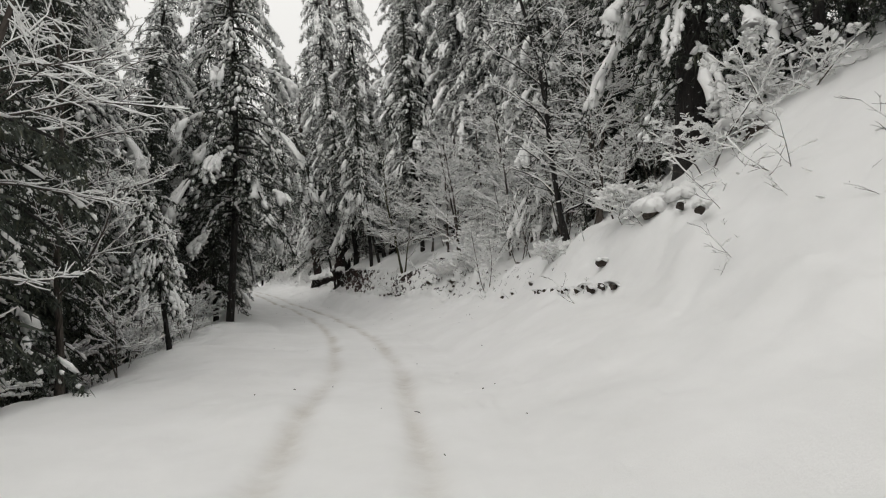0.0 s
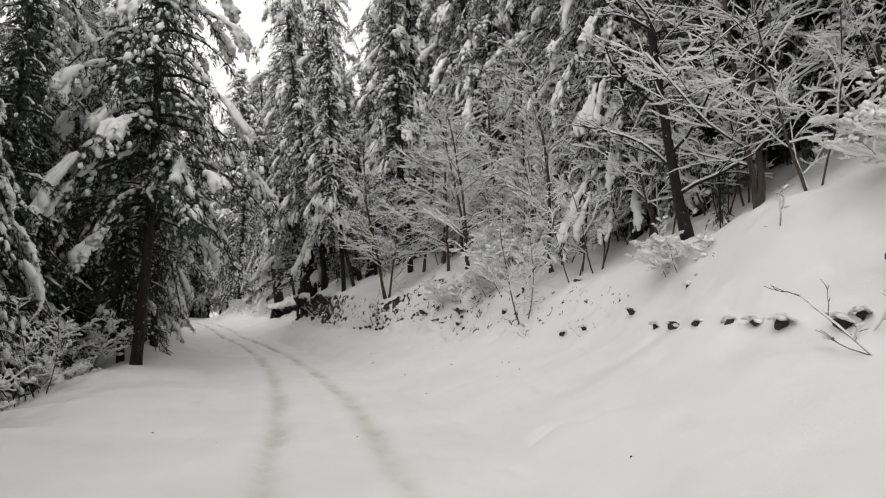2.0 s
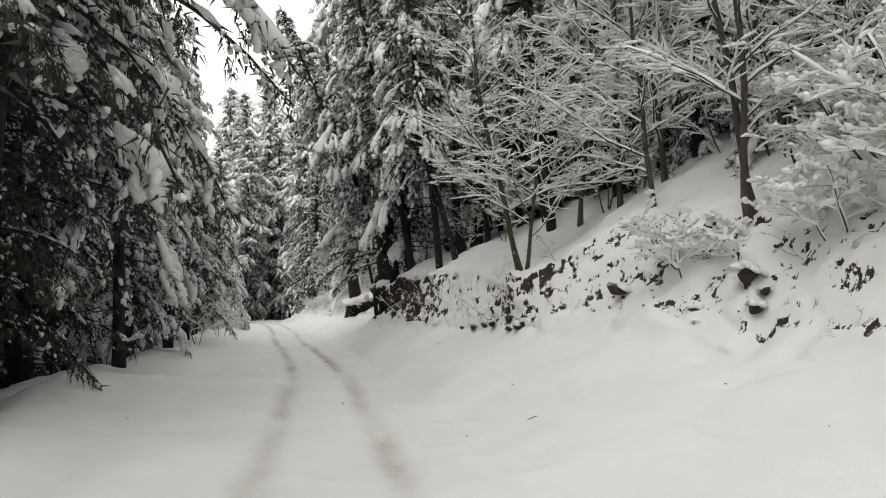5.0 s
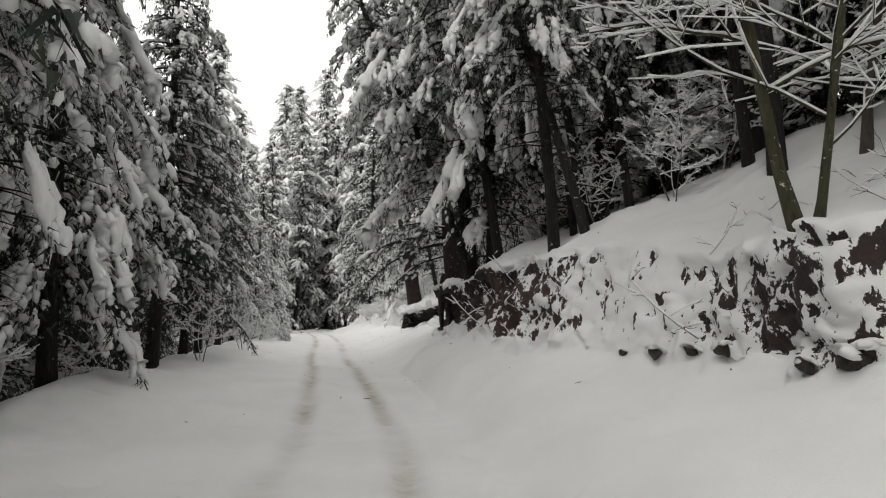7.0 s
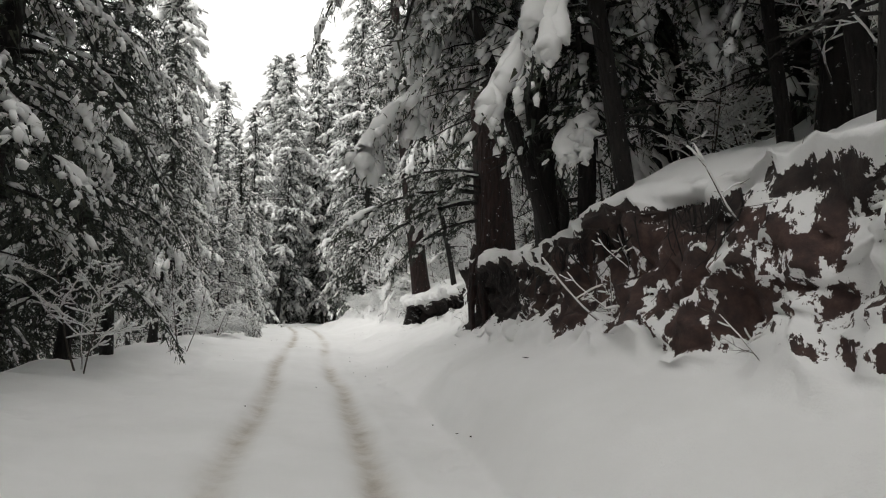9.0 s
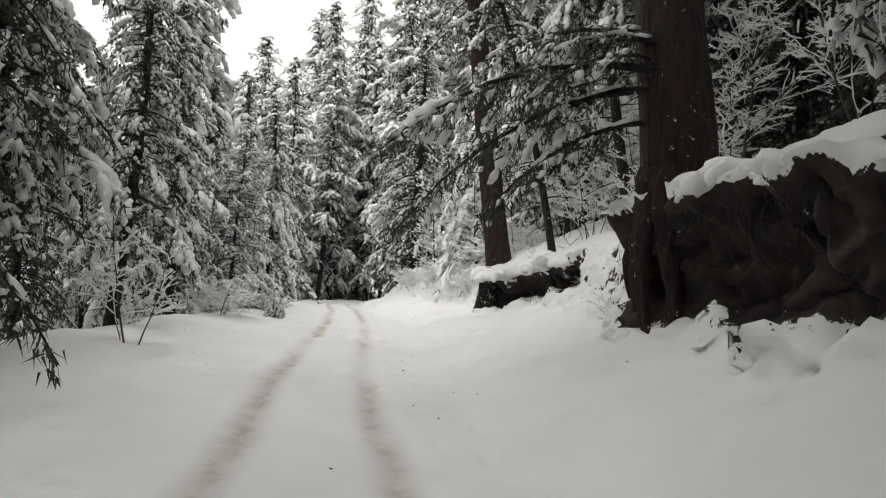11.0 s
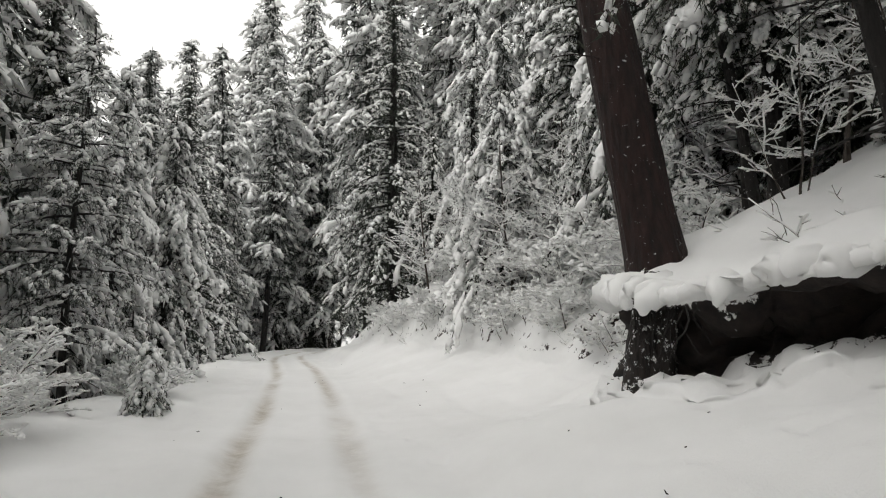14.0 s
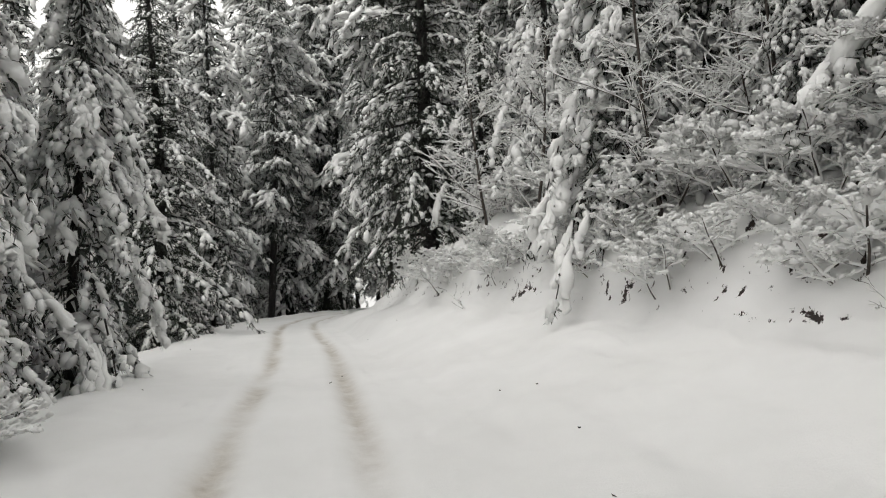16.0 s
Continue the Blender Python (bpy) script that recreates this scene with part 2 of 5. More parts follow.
# v: left edge, foot of the bank, height of the foot, width and height of the bank, slope beyond, bareness, undercut, height of the left verge
ZONES = np.array([
    (-300, 5.0, 5.5, 0.8, 4.0, 4.0, 0.45, 0.0, 0, 0.0),
    (0, 4.5, 4.6, 1.0, 2.6, 3.6, 0.55, 0.0, 0, 0.0),
    (8, 4.5, 4.4, 1.2, 2.0, 3.6, 0.75, 0.0, 0, 0.0),
    (13, 4.5, 4.2, 1.35, 1.4, 3.3, 0.9, 0.06, 0, 0.05),
    (17, 4.5, 4.3, 1.3, 1.5, 3.1, 0.75, 0.1, 0, 0.1),
    (23, 4.6, 4.5, 1.15, 1.1, 2.4, 0.65, 0.2, 0, 0.15),
    (28, 4.7, 4.4, 1.15, 1.3, 2.8, 0.65, 0.27, 0, 0.3),
    (31.5, 4.8, 4.2, 1.1, 1.6, 3.4, 0.6, 0.32, 0, 0.4),
    (33.0, 4.9, 3.55, 1.05, 0.4, 2.3, 0.62, 0.42, 0, 0.5),
    (34.0, 4.9, 3.55, 1.1, 0.25, 2.35, 0.6, 0.58, 0, 0.5),
    (35.2, 4.9, 3.6, 1.15, 0.4, 2.4, 0.6, 0.28, 0, 0.5),
    (37, 4.9, 3.4, 1.1, 0.45, 2.6, 0.55, 0.18, 0, 0.5),
    (38.8, 4.8, 3.2, 1.15, 0.3, 2.8, 0.5, 0.42, 0, 0.5),
    (41.3, 4.8, 3.05, 1.15, 0.25, 2.8, 0.45, 0.74, 0.03, 0.5),
    (43.4, 4.8, 2.95, 1.2, 0.2, 2.8, 0.45, 0.8, 0.06, 0.45),
    (45, 4.8, 2.9, 1.25, 0.2, 2.6, 0.45, 0.74, 0.15, 0.42),
    (46.6, 4.8, 3.15, 1.25, 0.25, 2.5, 0.45, 0.62, 0.25, 0.4),
    (47.7, 4.8, 3.45, 1.05, 0.15, 2.7, 0.45, 1.2, 0.3, 0.35),
    (51.4, 4.8, 3.7, 1.05, 0.15, 2.7, 0.45, 1.2, 0.35, 0.3),
    (52.2, 4.8, 4.1, 1.0, 0.8, 2.6, 0.45, 0.3, 0.0, 0.3),
    (55, 4.7, 4.4, 1.1, 0.7, 2.4, 0.45, 0.27, 0.0, 0.3),
    (56.3, 4.6, 4.5, 1.2, 0.3, 2.15, 0.5, 0.7, 0.6, 0.3),
    (58.0, 4.55, 4.3, 1.15, 0.2, 2.0, 0.5, 1.1, 0.95, 0.3),
    (60.3, 4.5, 3.65, 1.05, 0.1, 1.9, 0.5, 1.3, 1.15, 0.3),
    (61.0, 4.4, 3.5, 0.6, 0.1, 1.9, 0.5, 1.2, 0.75, 0.3),
    (61.7, 4.3, 3.6, 0.5, 0.15, 1.95, 0.5, 0.9, 0.5, 0.3),
    (62.3, 4.2, 4.2, 0.5, 0.7, 2.1, 0.5, 0.5, 0.1, 0.3),
    (63.8, 3.9, 5.0, 0.5, 1.6, 2.3, 0.55, 0.42, 0, 0.3),
    (66, 3.6, 5.2, 0.7, 0.8, 2.4, 0.65, 0.22, 0, 0.3),
    (71, 3.1, 4.8, 0.85, 0.7, 2.5, 0.65, 0.22, 0, 0.15),
    (75, 3.1, 3.8, 0.95, 0.8, 2.7, 0.6, 0.22, 0, 0.1),
    (79, 3.1, 3.1, 1.0, 0.9, 2.4, 0.6, 0.2, 0, 0.1),
    (84, 3.2, 3.3, 0.7, 1.3, 1.9, 0.5, 0.25, 0, 0.1),
    (120, 3.8, 4.8, 0.45, 2.4, 1.6, 0.45, 0.0, 0, 0.1),
    (600, 3.8, 4.8, 0.45, 2.4, 1.6, 0.4, 0.0, 0, 0.1)], float)


def zone(v):
    return [np.interp(v, ZONES[:, 0], ZONES[:, i]) for i in range(1, 10)]


def controls(v):
    dl, dr, zf, wb, hb, s, bare, cave, zl = zone(v)
    o = np.zeros_like(dl)
    us = [o - 420, o - 60, o - 22, -dl - 6, -dl - 1.5, -dl, -dl + 1.6, o, o + 1.5, dr - 1.1, dr, dr + wb * 0.3 + cave * 1.2, dr + wb * 0.6 + cave * 1.1, dr + wb, dr + wb + 0.5, dr + wb + 4, dr + wb + 14, o + 70, o + 420]
    zs = [o - 60, o - 16, o - 8.0, o - 2.2, zl - 0.35, zl + 0.03, zl * 0.35, o, o + 0.03, zf * 0.58, zf - cave * 0.2, zf + (hb - zf) * 0.25, zf + (hb - zf) * 0.62, hb, hb + 0.3, hb + 0.3 + 3.5 * s, hb + 0.3 + 13 * s, o + 30, o + 110]
    return np.stack(us, -1), np.stack(zs, -1)


SPANS = [5, 6, 16, 22, 16, 14, 40, 34, 20, 14, 12, 14, 14, 10, 26, 24, 14, 8]


def section(v):
    """Positions of the ground across the road at each v: u and height over the road."""
    cu, cz = controls(v)
    us, zs = [], []
    for i, nspan in enumerate(SPANS):
        f = np.arange(nspan) / nspan
        us.append(cu[:, i:i + 1] + (cu[:, i + 1:i + 2] - cu[:, i:i + 1]) * f)
        zs.append(cz[:, i:i + 1] + (cz[:, i + 1:i + 2] - cz[:, i:i + 1]) * f)
    us.append(cu[:, -1:])
    zs.append(cz[:, -1:])
    us, zs = np.concatenate(us, 1), np.concatenate(zs, 1)
    for _ in range(4):
        us[:, 1:-1] = (us[:, :-2] + 2 * us[:, 1:-1] + us[:, 2:]) / 4
        zs[:, 1:-1] = (zs[:, :-2] + 2 * zs[:, 1:-1] + zs[:, 2:]) / 4
    return us, zs


def ground_at(x, y):
    """Height of the ground, without its small relief, at x, y."""
    v = y
    for _ in range(6):
        sx, sy = road_side(np.array(v))
        u = (x - road_x(v)) * sx + (y - v) * sy
        v = y - u * sy
    us, zs = section(np.array([v], float))
    return float(np.interp(u, np.maximum.accumulate(us[0]) + np.arange(us.shape[1]) * 1e-6, zs[0]) + road_z(v))


def uv(v, u):
    """The place u metres to the right of the road's line at v."""
    sx, sy = road_side(np.array(float(v)))
    return float(road_x(v) + u * sx), float(v + u * sy)


def mesh_from(name, verts, faces, mat, smooth=True):
    me = bpy.data.meshes.new(name)
    me.from_pydata(verts, [], faces)
    me.materials.append(mat)
    if smooth:
        me.polygons.foreach_set("use_smooth", np.ones(len(me.polygons), bool))
    me.update()
    return me


def part(name, me, parent, label=""):
    ob = new(name, me)
    ob.parent = parent
    return tagged(ob, label) if label else ob


EDGE = []


def build_ground():
    v = np.concatenate([np.linspace(-300, -30, 14)[:-1], np.arange(-30, -4, 1.0), np.arange(-4, 9, 0.2), np.arange(9, 33, 0.1), np.arange(33, 64, 0.075), np.arange(64, 84, 0.14), np.arange(84, 110, 0.6), np.linspace(110, 600, 36)])
    us, zs = section(v)
    V = np.repeat(v[:, None], us.shape[1], 1)
    dl, dr, zf, wb, hb, s, bare, cave, zl = (a[:, None] for a in zone(v))
    sx, sy = road_side(v)
    X = road_x(v)[:, None] + us * sx[:, None]
    Y = V + us * sy[:, None]
    Z = zs + road_z(v)[:, None]
    near = np.clip((70 - np.abs(us)) / 30, 0, 1) * np.clip((125 - V) / 20, 0, 1)
    # soft drifts over all, hummocks on the slopes, ledges on the bank
    off = np.clip((np.abs(us + 0.3) - 3.0) / 2.0, 0, 1)
    Z += near * (0.065 * fbm(X * 0.5, Y * 0.5, 0 * X, 3) + 0.014 * fbm(X * 3, Y * 3, 0 * X, 3))
    Z += near * off * (0.22 * fbm(X * 0.55 + 3, Y * 0.55, 0 * X + 2, 4))
    col = np.arange(us.shape[1])[None]
    foot, crest = sum(SPANS[:10]), sum(SPANS[:13])
    face = np.clip((col - foot + 3) / 5.0, 0, 1) * np.clip((crest + 5 - col) / 6.0, 0, 1) * np.ones_like(us)
    lumpy = np.clip(bare * 2.2, 0.25, 1)
    rough = face * lumpy * (0.45 + np.clip(bare * 0.7, 0, 1)) * near
    Z += face * near * lumpy * 0.13 * np.abs(fbm(X * 1.7, Y * 1.7, Z * 1.2, 2))
    dx = 0.30 * fbm(X * 1.1, Y * 1.1, Z * 1.3 + 7, 4, 0.55) + 0.11 * fbm(X * 5, Y * 5, Z * 5, 3, 0.5)
    X = X + rough * dx * sx[:, None]
    Y = Y + rough * dx * sy[:, None]
    Z = Z + rough * 0.16 * fbm(X * 2.2 + 5, Y * 2.2, Z * 2.0, 4, 0.5)
    # wheel ruts
    rut = np.zeros_like(X)
    wob = 0.05 * fbm(V * 0.35, 0 * V, 0 * V, 2)
    middle = np.interp(V, (0, 4, 23, 36, 49, 58, 66, 80), (-0.38, -0.38, -0.5, -0.15, -0.28, -0.25, -0.05, 0.0))
    for half, w, depth in ((-0.67, 0.165, 0.055), (0.67, 0.165, 0.065)):
        centre = middle + half
        g = np.exp(-((us - centre - wob) / w) ** 2)
        e = np.exp(-((np.abs(us - centre - wob) - 0.34) / 0.14) ** 2)
        keep = np.clip(0.75 + 0.5 * fbm(V * 0.5, us * 2, 0 * V + 3, 3), 0.25, 1)
        Z += -depth * g * keep + 0.018 * e
        rut = np.maximum(rut, g * keep * np.interp(V, (0, 15, 45), (0.4, 0.65, 1.0)))
    # small pits where lumps of snow fell from the boughs
    beside = np.clip((np.abs(us - middle) - 1.0) / 0.4, 0, 1) * near
    Z -= beside * 0.16 * np.clip(vnoise(X * 3.4, Y * 3.4, 0 * X + 9) - 0.6, 0, 1)
    Z += beside * 0.10 * np.clip(vnoise(X * 4.6 + 3, Y * 4.6, 0 * X + 5) - 0.66, 0, 1)
    # older, half-filled tracks beside them
    for centre, amp in ((1.9, 0.06), (-2.9, 0.05), (3.0, 0.05), (-2.2, 0.035)):
        wob2 = 0.25 * fbm(V * 0.12, 0 * V + centre, 0 * V, 2)
        Z -= amp * np.exp(-((us - centre - wob2) / 0.22) ** 2) * np.clip(fbm(V * 0.4, 0 * V + centre, 0 * V, 3) + 0.6, 0, 1)
    nv, nu = X.shape
    # how steep each place is, for where snow cannot lie
    gu = np.stack([np.gradient(a, axis=1) for a in (X, Y, Z)], -1)
    gv = np.stack([np.gradient(a, axis=0) for a in (X, Y, Z)], -1)
    nrm = np.cross(gu, gv)
    nrm /= np.linalg.norm(nrm, axis=2, keepdims=True) + 1e-9
    steep = 1 - np.abs(nrm[:, :, 2])
    up_face = np.clip((zs - zf) / (hb - zf), 0, 1)
    bareness = face * near * np.clip((hb - zs) / 0.12 - 0.3, 0, 1) * np.clip((up_face - 0.04) / 0.12, 0, 1) * np.clip(bare * (0.58 + 0.4 * steep + 0.34 * up_face), 0, 1.3)
    # cushions of snow between the patches of earth
    clod = fbm(X * 5.4, Y * 5.4, Z * 3.8, 3, 0.75)
    bareness = bareness + np.clip(0.5 + 0.34 * clod, 0.0, 1.0) * np.clip(bareness * 7, 0, 1)
    pillow = np.clip((0.98 - bareness) / 0.22, 0, 1) * face * near * np.clip(bare * 3, 0, 1)
    pillow = pillow * pillow * (3 - 2 * pillow) * 0.04
    X, Y, Z = X - pillow * sx[:, None], Y - pillow * sy[:, None], Z + pillow * 0.5
    idx = np.arange(nv * nu).reshape(nv, nu)
    faces = np.stack([idx[:-1, :-1], idx[:-1, 1:], idx[1:, 1:], idx[1:, :-1]], -1).reshape(-1, 4)
    verts = np.stack([X, Y, Z], -1).reshape(-1, 3)
    me = bpy.data.meshes.new("ground")
    me.vertices.add(len(verts))
    me.vertices.foreach_set("co", verts.ravel())
    me.loops.add(faces.size)
    me.loops.foreach_set("vertex_index", faces.ravel().astype(np.int32))
    me.polygons.add(len(faces))
    me.polygons.foreach_set("loop_start", np.arange(0, faces.size, 4, dtype=np.int32))
    me.polygons.foreach_set("use_smooth", np.ones(len(faces), bool))
    me.update(calc_edges=True)
    me.validate()
    # dark soil along v, undercuts' and pits' shade included; darker towards the crest
    shade_along = np.interp(V, (10, 30, 33, 34.5, 36, 43, 47.5, 51.5, 52.5, 55, 56.5, 62.5, 63.5), (0.8, 0.8, 0.75, 0.75, 0.25, 0.15, 1, 1, 0.6, 0.6, 1, 1, 0.8))
    for nm, val in (("bare", bareness), ("rut", rut), ("humus", np.maximum(shade_along, np.clip((up_face - 0.62) * 4, 0, 0.85)))):
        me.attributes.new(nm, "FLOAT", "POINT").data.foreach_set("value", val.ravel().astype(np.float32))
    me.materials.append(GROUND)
    EDGE.extend(zip(v.tolist(), X[:, crest].tolist(), Y[:, crest].tolist(), Z[:, crest].tolist()))
    return tagged(new("ground", me), "snow-covered forest road with wheel ruts, bank and slopes", "ground", kind="structure")


ground = build_ground()

# ---- trees ----


class Soup:
    """Collects vertices and faces of one mesh, by material."""

    def __init__(self):
        self.v, self.f, self.m, self.n = [], [], [], 0

    def add(self, verts, faces, m=0):
        self.v.append(np.asarray(verts, float))
        self.f.append(np.asarray(faces, np.int64) + self.n)
        self.m.append(m)
        self.n += len(verts)

    def mesh(self, name, *mats):
        if not self.v:
            return None
        faces = [q for f in self.f for q in f.tolist()]
        me = mesh_from(name, np.concatenate(self.v).tolist(), faces, mats[0])
        if len(mats) > 1:
            for m in mats[1:]:
                me.materials.append(m)
            me.polygons.foreach_set("material_index", np.concatenate([np.full(len(f), m, np.int32) for f, m in zip(self.f, self.m)]))
        return me


def tube(soup, pts, radii, sides=6, m=0, rough=0.0, rng=None, closed=False):
    pts = np.asarray(pts, float)
    radii = np.asarray(radii, float)
    if closed:
        first, last = pts[0] - pts[1], pts[-1] - pts[-2]
        first, last = (e / (np.linalg.norm(e) + 1e-9) for e in (first, last))
        pts = np.concatenate([[pts[0] + first * radii[0] * 0.6], pts, [pts[-1] + last * radii[-1] * 0.6]])
        radii = np.concatenate([[radii[0] * 0.05], radii, [radii[-1] * 0.05]])
    d = np.gradient(pts, axis=0)
    d /= np.linalg.norm(d, axis=1, keepdims=True) + 1e-9
    ref = np.array([0, 0, 1.0]) if abs(d[0, 2]) < 0.8 else np.array([1.0, 0, 0])
    a = np.cross(d, ref)
    a /= np.linalg.norm(a, axis=1, keepdims=True) + 1e-9
    b = np.cross(d, a)
    ang = np.arange(sides) * 2 * math.pi / sides
    rr = np.repeat(radii[:, None], sides, 1)
    if rough:
        ridge = rng.normal(size=sides) * rough
        rr = rr * (1 + ridge[None] + rng.normal(size=rr.shape) * rough * 0.6)
    ring = pts[:, None] + rr[:, :, None] * (np.cos(ang)[None, :, None] * a[:, None] + np.sin(ang)[None, :, None] * b[:, None])
    k = len(pts)
    idx = np.arange(k * sides).reshape(k, sides)
    nxt = np.roll(idx, -1, 1)
    soup.add(ring.reshape(-1, 3), np.stack([idx[:-1], idx[1:], nxt[1:], nxt[:-1]], -1).reshape(-1, 4), m)


def blob_base(seg, rings):
    vs, fs = [(0, 0, -1.0)], []
    for r in range(1, rings + 1):
        t = -math.pi / 2 + math.pi * r / (rings + 1)
        for s in range(seg):
            p = 2 * math.pi * s / seg + 0.5 * r
            vs.append((math.cos(t) * math.cos(p), math.cos(t) * math.sin(p), math.sin(t)))
    vs.append((0, 0, 1.0))
    top = len(vs) - 1
    for s in range(seg):
        n = (s + 1) % seg
        fs.append((0, 1 + n, 1 + s))
        for r in range(rings - 1):
            a = 1 + r * seg
            fs += [(a + s, a + n, a + seg + n), (a + s, a + seg + n, a + seg + s)]
        a = 1 + (rings - 1) * seg
        fs.append((a + s, a + n, top))
    return np.array(vs), np.array(fs)


BLOB = {"far": blob_base(4, 1), "tiny": blob_base(5, 2), "small": blob_base(5, 2), "large": blob_base(8, 5)}


def blobs(soup, centres, dirs, lens, wids, his, rng, kind="small", jitter=0.28):
    """Many lumps of snow at once, each lying along its direction."""
    if not len(centres):
        return
    bv, bf = BLOB[kind]
    c, d = np.asarray(centres, float), np.asarray(dirs, float)
    lens, wids, his = (np.asarray(a, float) for a in (lens, wids, his))
    d = d / (np.linalg.norm(d, axis=1, keepdims=True) + 1e-9)
    side = np.cross(d, np.array([0, 0, 1.0]))
    side /= np.linalg.norm(side, axis=1, keepdims=True) + 1e-6
    up = np.cross(side, d)
    n = len(c)
    j = 1 + rng.uniform(-jitter, jitter, (n, len(bv)))
    v = bv[None] * j[:, :, None]
    v[:, :, 2] = np.where(v[:, :, 2] < 0, v[:, :, 2] * 0.5, v[:, :, 2])
    w = c[:, None] + v[:, :, 0:1] * d[:, None] * lens[:, None, None] + v[:, :, 1:2] * side[:, None] * wids[:, None, None] + v[:, :, 2:3] * up[:, None] * his[:, None, None]
    f = (bf[None] + (np.arange(n) * len(bv))[:, None, None]).reshape(-1, 3)
    soup.add(w.reshape(-1, 3), f)


def blades(soup, roots, dirs, lens, width, rng, m=0):
    """Needle tufts: thin pointed blades from each root along each direction."""
    r, d = np.asarray(roots, float), np.asarray(dirs, float)
    d = d / (np.linalg.norm(d, axis=1, keepdims=True) + 1e-9)
    side = np.cross(d, rng.normal(size=d.shape))
    side /= np.linalg.norm(side, axis=1, keepdims=True) + 1e-9
    lens = np.asarray(lens, float)[:, None]
    w = np.asarray(width, float).reshape(-1, 1)
    v = np.stack([r - side * w, r + side * w, r + d * lens], 1)
    n = len(r)
    soup.add(v.reshape(-1, 3), np.arange(n * 3).reshape(n, 3), m)


